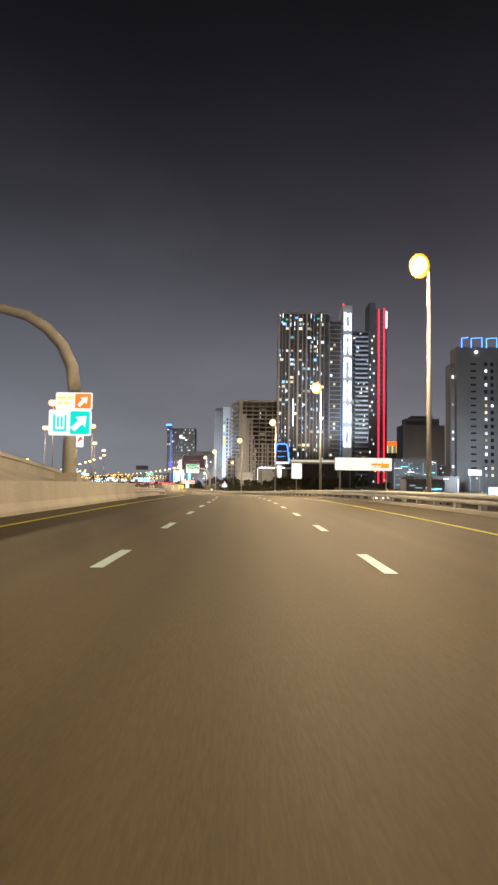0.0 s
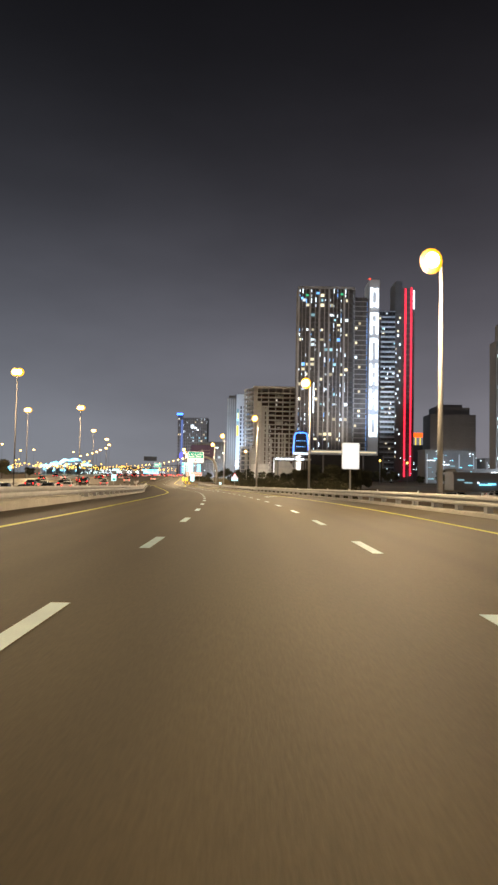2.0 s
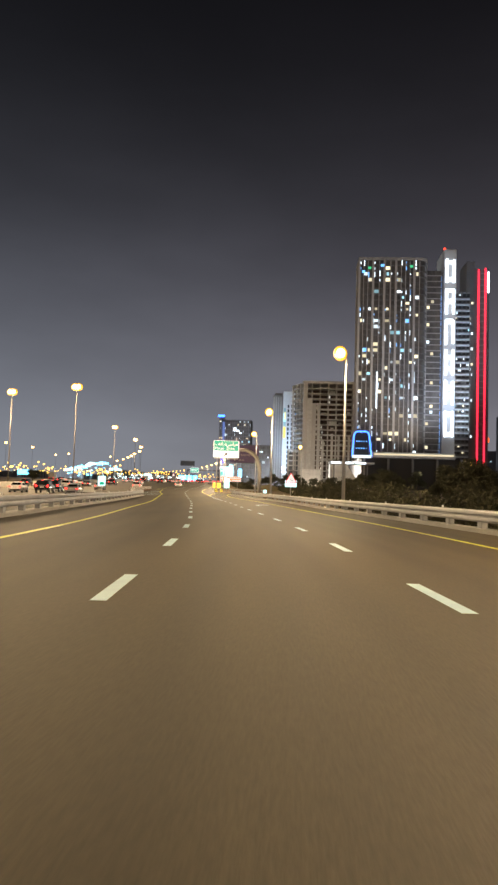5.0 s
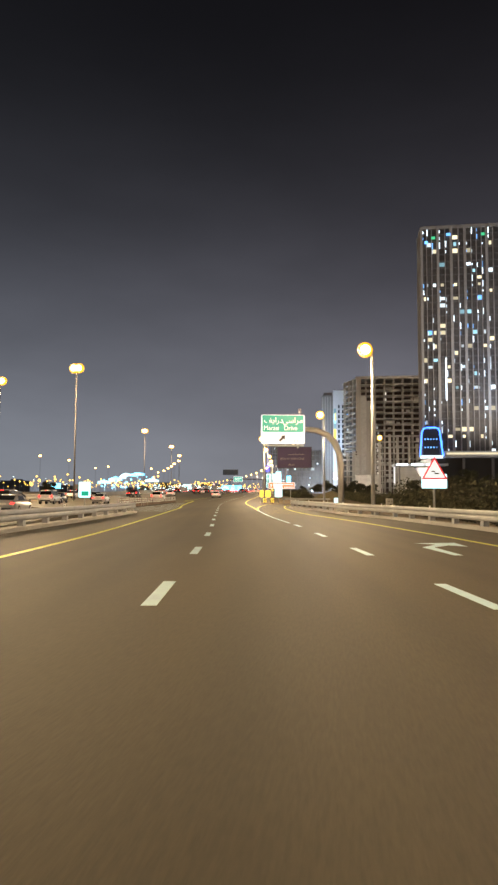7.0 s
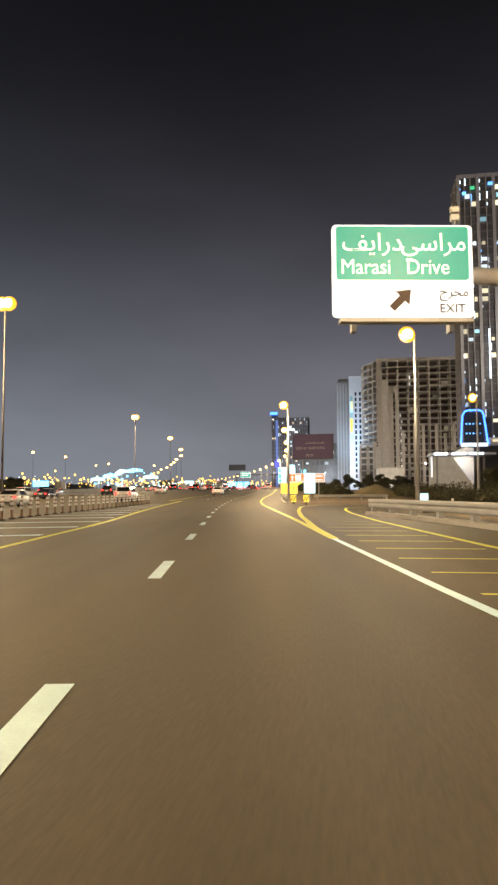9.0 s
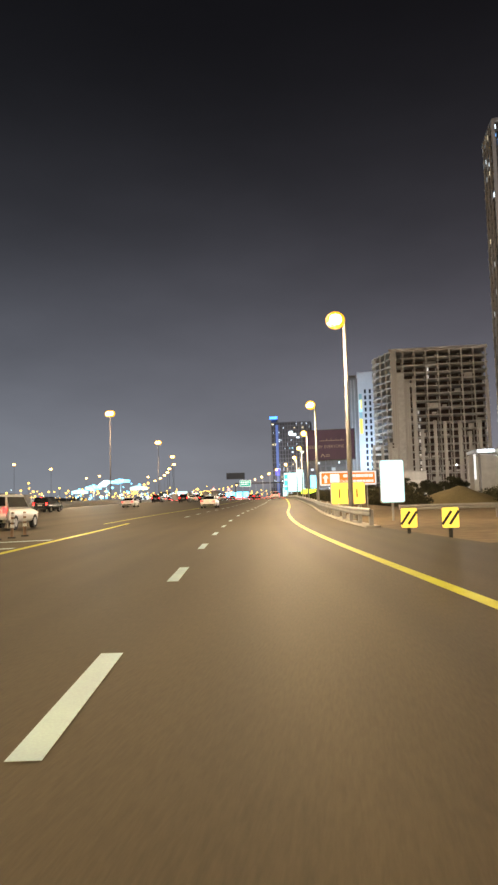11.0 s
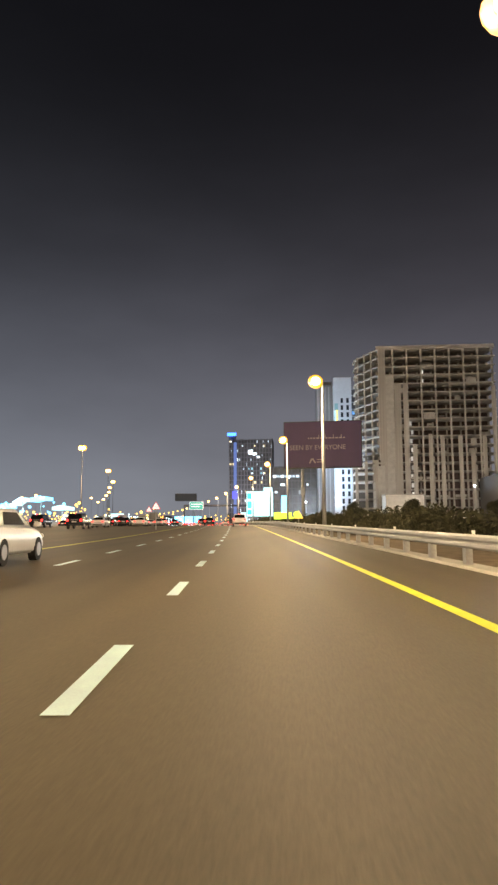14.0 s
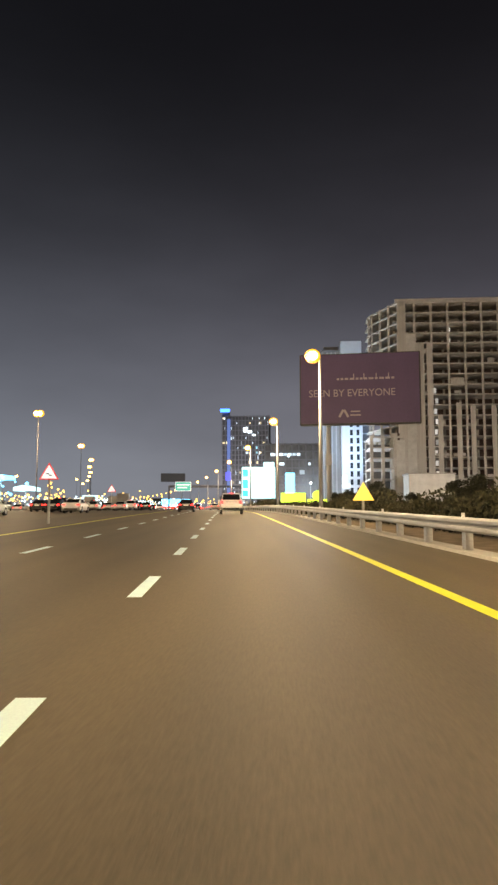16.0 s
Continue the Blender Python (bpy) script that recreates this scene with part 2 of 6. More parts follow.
def hermite(xs, ys, x):
    i = int(np.clip(np.searchsorted(xs, x) - 1, 0, len(xs) - 2))
    def slope(k):
        if k == 0 or k == len(xs) - 1:
            a, b = (0, 1) if k == 0 else (k - 1, k)
            return (ys[b] - ys[a]) / (xs[b] - xs[a])
        return (ys[k + 1] - ys[k - 1]) / (xs[k + 1] - xs[k - 1])
    h = xs[i + 1] - xs[i]
    t = min(max((x - xs[i]) / h, 0), 1)
    return float((2 * t**3 - 3 * t**2 + 1) * ys[i] + (t**3 - 2 * t**2 + t) * h * slope(i) + (3 * t**2 - 2 * t**3) * ys[i + 1] + (t**3 - t**2) * h * slope(i + 1))


def line_x(y):
    return hermite(LINE_Y, LINE_X, y)


def road_z(y):
    return hermite(RISE_Y, RISE_Z, y)


def heading(y):
    return math.atan2(-(line_x(y + 1) - line_x(y - 1)), 2.0)


def spot(y, off, dz=0.0):
    """The place off metres to the right of the line at station y, on the road."""
    a = heading(y)
    return Vector((line_x(y) + off * math.cos(a), y + off * math.sin(a), road_z(y) + dz))


def lane_shift(y):
    """The lane line to the left of the driven lane, metres beside the line."""
    return float(np.interp(y, [-60, 0, 30, 65, 100, 135, 170, 215, 300, 340, 480, 700], [-1.85, -1.85, -1.75, -1.3, -1.1, -0.95, -0.92, -1.0, -1.15, -1.1, -1.4, -1.6]))


def ground_z(y):
    return float(np.interp(y, [-300, 190, 260, 320, 420, 1400], [-1.95, -1.95, -1.75, -1.15, -0.25, -0.15]))


def ribbon(bm, ys, left, right, z, depth=0.0, across=None):
    """A strip of road surface between two offsets (numbers or functions of the station)."""
    f = lambda v, y: v(y) if callable(v) else v
    rows = []
    for y in ys:
        a, b = spot(y, f(left, y)), spot(y, f(right, y))
        if callable(z):
            a.z = b.z = z(y)
        else:
            a.z += z
            b.z += z
        row = [bm.verts.new(a), bm.verts.new(b)]
        if depth:
            row += [bm.verts.new((b.x, b.y, b.z - depth)), bm.verts.new((a.x, a.y, a.z - depth))]
        if across:
            for v, o in zip(row, (f(left, y), f(right, y), f(right, y), f(left, y))):
                v[across] = o - lane_shift(y)
        rows.append(row)
    n = len(rows[0])
    for p, q in zip(rows, rows[1:]):
        for k in range(n if depth else 1):
            bm.faces.new((p[k], p[(k + 1) % n], q[(k + 1) % n], q[k]))
    if depth:
        bm.faces.new(rows[0][::-1])
        bm.faces.new(rows[-1])


def steps(a, b, d):
    n = max(1, round((b - a) / d))
    return [a + (b - a) * k / n for k in range(n + 1)]


# ---- ground and carriageways ----
def lane_wear(mat):
    """Tyre tracks and an oily middle in every lane, broken up by long streaks."""
    nt = mat.node_tree
    b = nt.nodes["Principled BSDF"]
    old = b.inputs["Base Color"].links[0].from_socket
    at = nt.nodes.new("ShaderNodeAttribute")
    at.attribute_name = "across"

    def calc(op, a, v):
        n = nt.nodes.new("ShaderNodeMath")
        n.operation = op
        nt.links.new(a, n.inputs[0])
        n.inputs[1].default_value = v
        return n.outputs[0]

    def bump_of(a, top):
        n = nt.nodes.new("ShaderNodeMapRange")
        n.interpolation_type = "SMOOTHSTEP"
        n.inputs["From Min"].default_value, n.inputs["From Max"].default_value = 0.0, 0.13
        n.inputs["To Min"].default_value, n.inputs["To Max"].default_value = top, 1.0
        nt.links.new(a, n.inputs["Value"])
        return n.outputs[0]

    d = calc("ABSOLUTE", calc("SUBTRACT", calc("FRACT", calc("DIVIDE", at.outputs["Fac"], 3.65), 0.0), 0.5), 0.0)
    track = bump_of(calc("ABSOLUTE", calc("SUBTRACT", d, 0.23), 0.0), 0.84)
    oil = bump_of(d, 0.90)
    m1 = nt.nodes.new("ShaderNodeMath")
    m1.operation = "MULTIPLY"
    nt.links.new(track, m1.inputs[0])
    nt.links.new(oil, m1.inputs[1])
    co = nt.nodes.new("ShaderNodeTexCoord")
    mp = nt.nodes.new("ShaderNodeMapping")
    mp.inputs["Scale"].default_value = (0.5, 0.02, 1)
    nt.links.new(co.outputs["Object"], mp.inputs[0])
    ns = nt.nodes.new("ShaderNodeTexNoise")
    ns.inputs["Scale"].default_value, ns.inputs["Detail"].default_value = 1.0, 4
    nt.links.new(mp.outputs[0], ns.inputs["Vector"])
    mr = nt.nodes.new("ShaderNodeMapRange")
    mr.inputs["From Min"].default_value, mr.inputs["From Max"].default_value = 0.3, 0.7
    mr.inputs["To Min"].default_value, mr.inputs["To Max"].default_value = 0.92, 1.22
    nt.links.new(ns.outputs[0], mr.inputs["Value"])
    m2 = nt.nodes.new("ShaderNodeMath")
    m2.operation = "MULTIPLY"
    nt.links.new(m1.outputs[0], m2.inputs[0])
    nt.links.new(mr.outputs[0], m2.inputs[1])
    vm = nt.nodes.new("ShaderNodeVectorMath")
    vm.operation = "MULTIPLY"
    nt.links.new(old, vm.inputs[0])
    nt.links.new(m2.outputs[0], vm.inputs[1])
    nt.links.new(vm.outputs[0], b.inputs["Base Color"])


# lane base is browned too and carries some of the sodium light's orange
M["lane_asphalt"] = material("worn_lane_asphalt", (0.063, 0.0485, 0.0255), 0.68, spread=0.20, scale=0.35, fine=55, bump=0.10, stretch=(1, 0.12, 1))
lane_wear(M["lane_asphalt"])
bm = bmesh.new()
rows = []
for y in [-900, -300, -100, 0, 100, 190, 225, 260, 290, 320, 370, 420, 500, 700, 1000, 1600, 4000]:
    rows.append([bm.verts.new((x, y, ground_z(y))) for x in (-3000, -400, -120, -40, 0, 60, 200, 600, 3000)])
for p_, q_ in zip(rows, rows[1:]):
    for k in range(len(p_) - 1):
        bm.faces.new((p_[k], p_[k + 1], q_[k + 1], q_[k]))
tagged(part("ground", bm, M["ground"]), "dark sandy city ground at night", "ground", kind="structure")


def left_limit(y):
    return float(np.interp(y, [-300, 188, 200, 230, 260, 1400], [-8.6, -8.6, -13, -33, -34, -34]))


def right_limit(y):
    return float(np.interp(y, [-300, 150, 165, 180, 188, 203, 214, 228, 250, 1400], [9.3, 9.3, 9.9, 9.4, 8.4, 8.0, 7.4, 6.6, 5.4, 5.4]))


bm = bmesh.new()
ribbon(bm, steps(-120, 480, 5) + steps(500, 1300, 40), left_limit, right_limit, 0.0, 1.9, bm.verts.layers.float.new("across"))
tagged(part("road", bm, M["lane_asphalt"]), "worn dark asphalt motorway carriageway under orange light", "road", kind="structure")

bm = bmesh.new()
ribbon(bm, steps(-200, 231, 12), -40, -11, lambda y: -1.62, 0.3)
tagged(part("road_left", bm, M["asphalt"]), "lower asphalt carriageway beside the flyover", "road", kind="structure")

# painted lines, each stripe a piece of the road
paint = thing("road_marking", "white broken and yellow edge lines painted on asphalt", "road marking", kind="structure")


def stripe(y0, y1, off, width, mat, name, lift=0.006):
    bm = bmesh.new()
    o0 = off if callable(off) else (lambda y: off)
    ribbon(bm, steps(y0, y1, 4), lambda y: o0(y) - width / 2, lambda y: o0(y) + width / 2, lift)
    return part(name, bm, mat, paint)


def beside(ys, offs):
    """An offset that changes along the road."""
    return lambda y: float(np.interp(y, ys, offs))


next_lane = beside([262, 300, 325, 345, 700], [-4.78, -4.65, -4.4, -4.35, -4.7])
CYCLE, DASH = 7.07, 2.2
# stations of the dashes, evenly spaced along the bend
stations, y = [], 8.7 - 4 * CYCLE
while y < 560:
    stations.append(y)
    for _ in range(20):
        y += CYCLE / 20 * math.cos(heading(y))
    if y > 262:
        break
stations += [270.0 + 6.2 * k for k in range(47)]
for y in stations:
    stripe(y, y + DASH, lane_shift, 0.17, M["white_paint"], "lane_dash")
    if y < 172:
        stripe(y - 0.2, y - 0.2 + DASH, lambda v: lane_shift(v) + 3.65, 0.17, M["white_paint"], "lane_dash")
    if y > 262:
        stripe(y + 0.5, y + 0.5 + DASH, next_lane, 0.17, M["white_paint"], "lane_dash")


stripe(174, 198.4, beside([174, 182, 190, 198.4], [2.65, 2.48, 2.40, 2.40]), 0.14, M["white_paint"], "solid_line")
stripe(-60, 205, lambda v: lane_shift(v) - 3.65, 0.17, M["yellow_paint"], "edge_line")
stripe(205, 262, beside([205, 210, 222, 236, 262], [-4.63, -4.75, -5.35, -5.95, -6.9]), 0.24, M["yellow_paint"], "edge_line")
stripe(-60, 156, lambda v: lane_shift(v) + 7.4, 0.17, M["yellow_paint"], "edge_line")
stripe(156, 200, beside([156, 165, 175, 181, 187, 195, 200], [6.5, 6.55, 6.3, 5.95, 5.4, 5.1, 5.2]), 0.17, M["yellow_paint"], "edge_line")
gore_line = beside([198.4, 205, 211, 218, 228, 242, 260, 290, 340, 480, 700], [2.40, 2.46, 2.57, 2.64, 2.66, 2.47, 2.42, 2.45, 2.55, 2.4, 2.1])
stripe(198.4, 248, gore_line, 0.21, M["yellow_paint"], "edge_line")
stripe(248, 700, gore_line, 0.19, M["yellow_paint"], "edge_line")
stripe(262, 700, beside([262, 287, 302, 325, 345, 700], [-8.3, -8.2, -7.95, -7.5, -7.4, -7.7]), 0.17, M["yellow_paint"], "edge_line")


# ---- guard rails ----
def guard_rail(y0, y1, off, label, low=0.42, post=0.16):
    g = thing("guard_rail", label, "guard rail", group="guard rails", kind="structure")
    f = off if callable(off) else (lambda y: off)
    prof = [(0.0, 0.42), (0.05, 0.47), (0.05, 0.53), (0.0, 0.58), (0.05, 0.63), (0.05, 0.69), (0.0, 0.74)]
    prof = [(dx, 0.76 - (0.74 - z) * (0.74 - low) / 0.32) for dx, z in prof]
    bm = bmesh.new()
    rows = []
    side = -1 if f((y0 + y1) / 2) > 0 else 1
    for y in steps(y0, y1, 4):
        rows.append([bm.verts.new(spot(y, f(y) + side * dx, z)) for dx, z in prof] + [bm.verts.new(spot(y, f(y) - side * 0.03, z)) for dx, z in reversed(prof)])
    n = len(rows[0])
    for a, b in zip(rows, rows[1:]):
        for k in range(n):
            bm.faces.new((a[k], a[(k + 1) % n], b[(k + 1) % n], b[k]))
    part("beam", bm, M["steel"], g, smooth=False)
    bm = bmesh.new()
    box(bm, 0, 0, 0.79, 0.07, 0.03, 0.12)
    repeated("reflector", bm, M["band"], g, [Matrix.Translation(spot(y, f(y) - side * 0.02)) @ Matrix.Rotation(heading(y), 4, "Z") for y in steps(y0 + 3, y1 - 3, 7.8)])
    first = None
    for y in steps(y0 + 0.5, y1 - 0.5, 2.95):
        m = Matrix.Translation(spot(y, f(y) - side * 0.12)) @ Matrix.Rotation(heading(y), 4, "Z")
        if first is None:
            bm = bmesh.new()
            box(bm, 0, 0, 0.34, post, post * 1.5, 0.70)
            first = part("post", bm, M["steel"], g)
            first.matrix_basis = m
        else:
            share("post", first, g, m)
    return g


rail_right = beside([-60, 150, 165, 180, 188, 203, 216], [8.9, 8.9, 9.5, 9.0, 7.9, 7.5, 6.8])
rail_left = beside([47, 165, 191], [-7.6, -7.6, -6.7])
guard_rail(-40, 216, rail_right, "deep galvanised steel guard rail on posts along the road edge", 0.33, 0.22)
guard_rail(52, 191, rail_left, "deep galvanised steel guard rail on posts along the road edge", 0.33, 0.22)
guard_rail(250, 560, 4.95, "galvanised steel guard rail on posts along the road edge")


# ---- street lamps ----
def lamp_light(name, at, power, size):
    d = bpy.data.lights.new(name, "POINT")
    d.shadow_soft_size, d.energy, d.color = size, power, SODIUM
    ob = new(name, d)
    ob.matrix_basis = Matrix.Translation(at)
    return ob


def street_lamp(label, height, reach, head=1.0, sides=(-1,), pole="pole"):
    """A tapered pole with a short arm and a flat luminaire; its foot is at the origin."""
    g = thing("street_lamp", label, "street lamp", group="street lamps")
    bm = bmesh.new()
    rod(bm, (0, 0, 0.25), (0, 0, height), 0.15, 0.08, 12)
    part("pole", bm, M[pole], g, smooth=True)
    bm = bmesh.new()
    rod(bm, (0, 0, 0), (0, 0, 0.25), 0.30, 0.26, 12)
    part("base", bm, M["concrete"], g)
    bm = bmesh.new()
    box(bm, 0, -0.135, 1.25, 0.11, 0.03, 0.42)
    bmesh.ops.bevel(bm, geom=bm.edges[:], offset=0.008, segments=1, affect="EDGES")
    part("hatch", bm, M[pole], g)
    for sd in sides:
        bm = bmesh.new()
        tube(bm, [(0, 0, height - 0.3), (sd * 0.15 * reach, 0, height - 0.05), (sd * 0.5 * reach, 0, height + 0.05), (sd * reach, 0, height + 0.05 + 0.2 * head)], 0.05, 8)
        part("arm", bm, M[pole], g, smooth=True)
        bm = bmesh.new()
        box(bm, sd * (reach + 0.2 * head), 0, height + 0.05 + 0.27 * head, 0.42 * head, 0.30 * head, 0.14 * head)
        bmesh.ops.bevel(bm, geom=bm.edges[:], offset=0.05, segments=2, affect="EDGES")
        part("luminaire", bm, M["dark_metal"], g)
        # lens made larger than the luminaire so its amber rim reads as halo
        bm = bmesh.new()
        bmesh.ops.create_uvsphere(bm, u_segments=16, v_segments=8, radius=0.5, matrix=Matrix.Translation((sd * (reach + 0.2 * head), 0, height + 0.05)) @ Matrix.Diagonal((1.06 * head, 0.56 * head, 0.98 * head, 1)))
        part("lens", bm, M["sodium_halo"], g, "oversized amber lens that draws the lamp's halo", smooth=True)
        # white core swollen to the size of the lamp's glare
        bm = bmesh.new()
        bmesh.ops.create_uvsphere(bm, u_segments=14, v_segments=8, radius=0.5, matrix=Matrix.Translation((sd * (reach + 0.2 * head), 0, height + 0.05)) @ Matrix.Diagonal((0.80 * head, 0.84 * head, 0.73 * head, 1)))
        part("arc_tube", bm, M["sodium_glare"], g, "enlarged white core that draws the lamp's glare", smooth=True)
    return g


# station, offset of the pole, height of the lens above the road
right_lamps = [(260.0, 5.55, 10.9), (-36, 10.0, 11.3), (2, 10.0, 11.3), (34.5, 9.5, 12.3), (71, 9.5, 11.4), (113.7, 10.5, 12.2), (152.3, 10.6, 12.0), (188.2, 9.7, 11.3), (225.6, 11.8, 11.2), (296.8, 5.55, 10.9), (332.9, 5.8, 10.9), (369.2, 6.0, 10.8), (405.7, 6.0, 10.8), (442, 5.9, 10.8), (478, 5.8, 10.8), (515, 5.8, 10.8), (552, 5.8, 10.8), (589, 5.8, 10.8), (626, 5.8, 10.8), (665, 5.8, 10.8), (705, 5.8, 10.8)]
first = None
for y, off, tall in right_lamps:
    p = spot(y, off)
    top = p.z + tall
    if off > 8:
        p.z = ground_z(y)
    stretch = (top - p.z) / 10.9
    m = Matrix.Translation(p) @ Matrix.Rotation(heading(y), 4, "Z")
    if first is None:
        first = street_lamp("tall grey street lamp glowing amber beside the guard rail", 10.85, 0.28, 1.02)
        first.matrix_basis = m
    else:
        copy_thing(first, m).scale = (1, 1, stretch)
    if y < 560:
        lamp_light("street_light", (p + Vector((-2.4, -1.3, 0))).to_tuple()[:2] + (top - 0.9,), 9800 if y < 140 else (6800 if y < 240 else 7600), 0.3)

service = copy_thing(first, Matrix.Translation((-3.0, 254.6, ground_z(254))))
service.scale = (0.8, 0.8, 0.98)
service["label"] = "smaller amber street lamp on the service street"

# tall masts between the carriageways
masts = [(-49.6, 181.0), (-77.0, 270.5), (-56.0, 258.0), (-84.0, 394.5), (-97.0, 486), (-113.5, 571), (-131, 641), (-148, 694), (-164, 748), (-180, 798), (-203, 868), (-228, 935), (-255, 1000), (-264, 694), (-270, 770), (-288, 931), (-322, 980)]
first = None
for x, y in masts:
    m = Matrix.Translation((x, y, ground_z(y)))
    if first is None:
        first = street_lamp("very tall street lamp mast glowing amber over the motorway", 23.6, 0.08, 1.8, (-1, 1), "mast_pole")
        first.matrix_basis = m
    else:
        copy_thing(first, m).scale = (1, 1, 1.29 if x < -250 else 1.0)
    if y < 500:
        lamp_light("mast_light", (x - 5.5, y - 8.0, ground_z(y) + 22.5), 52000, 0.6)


# ---- buildings ----
def windows(g, rng, cells, mats, depth=0.2):
    """Lit windows, one object each: cells are (x, y, z, w, h, material, turn)."""
    kinds = {}
    for x, y, z, w, h, mt, turn in cells:
        m = Matrix.Translation((x, y, z)) @ Matrix.Rotation(turn, 4, "Z") @ Matrix.Diagonal((w, 1, h, 1))
        if mt not in kinds:
            bm = bmesh.new()
            box(bm, 0, 0, 0, 1, depth, 1)
            kinds[mt] = part("lit_window", bm, M[mt], g)
            kinds[mt].matrix_basis = m
        else:
            share("lit_window", kinds[mt], g, m)


def glazed_tower(name, label, x0, x1, y0, y1, z1, mat, floors, bays, lit, mats, seed=1, slits=0.0, fin=0.45, base=0.0, band=None, band_h=0.5, proud=-0.2):
    """A tower of floor bands and upright fins over dark glazing, with single lit windows on the front and the near side."""
    rng = random.Random(seed)
    zg = ground_z(y0) + base
    g = thing(name, label, "building", (x0, y0, zg))
    w, d, h = x1 - x0, y1 - y0, z1 - zg
    bm = bmesh.new()
    box(bm, w / 2, d / 2, h / 2 - 0.3, w - 0.9, d - 0.9, h - 0.6)
    part("glazing", bm, M["lifted_glass"], g)
    fh, bw = h / floors, w / bays
    bm = bmesh.new()
    box(bm, w / 2, d / 2, 0, w + proud, d + proud, band_h)
    repeated("floor_band", bm, band or mat, g, [Matrix.Translation((0, 0, min(k * fh + 0.25, h - 0.25))) for k in range(floors + 1)])
    bm = bmesh.new()
    box(bm, 0, 0, h / 2, fin, 0.7, h + 0.8)
    places = [Matrix.Translation((min(max(k * bw, fin / 2), w - fin / 2), -0.05, 0)) for k in range(bays + 1)]
    nd = max(2, round(d / bw))
    side = 0.0 if x0 > -10 else w
    places += [Matrix.Translation((side, (k + 0.5) * d / nd, 0)) @ Matrix.Rotation(math.pi / 2, 4, "Z") for k in range(nd)]
    repeated("fin", bm, mat, g, places)
    cells = []
    for k in range(floors):
        for i in range(bays):
            if rng.random() < lit:
                cells.append(((i + 0.5) * bw + rng.uniform(-0.1, 0.1) * bw, 0.28, (k + 0.55) * fh, bw * rng.choice((0.3, 0.45, 0.7)), fh * rng.choice((0.3, 0.4, 0.5)), rng.choice(mats), 0))
            if rng.random() < slits:
                cells.append(((i + rng.choice((0.2, 0.8))) * bw, 0.22, (k + 0.5) * fh, 0.26, fh * rng.choice((0.35, 0.5, 0.7)), "win_slit", 0))
        for i in range(nd):
            if rng.random() < lit * 0.6:
                cells.append((side + (0.28 if side == 0 else -0.28), (i + 0.5) * d / nd, (k + 0.55) * fh, 0.8, fh * 0.4, rng.choice(mats), math.pi / 2))
    windows(g, rng, cells, mats)
    return g, w, d, h


M["win_cyan"] = glowing("cyan_lit_window", (0.45, 0.85, 1.0), 0.9, vary=0.6)
M["win_slit"] = glowing("cool_white_window_slit", (0.74, 0.88, 1.0), 2.4, vary=0.7)
M["win_room"] = glowing("pale_warm_lit_room", (1.0, 0.88, 0.58), 1.1, vary=0.6)
M["roof_green"] = glowing("green_roof_light", (0.08, 0.8, 0.35), 0.9)
M["fin"] = material("pale_grey_facade", (0.36, 0.345, 0.34), 0.6, spread=0.08, scale=0.1, fine=1.0)

# tower glass with its base raised to carry the glow of the sky
M["lifted_glass"] = material("lifted_window_glass", (0.10, 0.092, 0.088), 0.3, spread=0.35, scale=0.09, fine=0.7, stretch=(1, 1, 0.5))

# the tower beside the lit lettering: uneven upright fins, a rounded corner and single lit rooms
TX, TW, TD, TF = 22.0, 32.4, 16.0, 33
tz = ground_z(424) + 16
TH = 108 - tz
FLOOR = TH / TF


def tower_outline(inset, r=3.2):
    """The plan of the tower, drawn in by the inset, with its front corner rounded."""
    c = (TW - inset - r, inset + r)
    arc = [(c[0] + r * math.sin(radians(a)), c[1] - r * math.cos(radians(a))) for a in range(0, 91, 15)]
    return [(inset, inset)] + arc + [(TW - inset, TD - inset), (inset, TD - inset)]


def prism(bm, outline, z0, z1):
    lo = [bm.verts.new((x, y, z0)) for x, y in outline]
    hi = [bm.verts.new((x, y, z1)) for x, y in outline]
    bm.faces.new(lo[::-1])
    bm.faces.new(hi)
    for k in range(len(lo)):
        j = (k + 1) % len(lo)
        bm.faces.new((lo[k], lo[j], hi[j], hi[k]))


g = thing("apartment_tower", "tall dark apartment tower with pale fins and scattered lit windows", "building", (TX, 424, tz))
bm = bmesh.new()
prism(bm, tower_outline(0.45), 0, TH - 0.4)
part("glazing", bm, M["lifted_glass"], g)
bm = bmesh.new()
prism(bm, tower_outline(0.12), -0.22, 0.22)
repeated("floor_band", bm, M["dark_cladding"], g, [Matrix.Translation((0, 0, k * FLOOR + 0.22)) for k in range(TF + 1)])
rng = random.Random(33)
fins = {0.26: [], 0.5: [], 1.05: []}
fin_x, x = [], 0.3
while x < TW - 3.2:
    wide = rng.choice((0.26, 0.26, 0.5, 0.26, 1.05))
    fins[wide].append(Matrix.Translation((x, -0.05, 0)))
    fin_x.append((x, wide))
    x += rng.choice((1.5, 1.9, 2.3)) + wide / 2
for yy in (4.5, 8.5, 12.5):
    fins[0.5].append(Matrix.Translation((0.05, yy, 0)) @ Matrix.Rotation(math.pi / 2, 4, "Z"))
    fins[0.5].append(Matrix.Translation((TW - 0.05, yy, 0)) @ Matrix.Rotation(math.pi / 2, 4, "Z"))
for wide, places in fins.items():
    bm = bmesh.new()
    box(bm, 0, 0, TH / 2, wide, 0.55, TH + 0.7)
    repeated("fin", bm, M["fin"], g, places)
cells = []
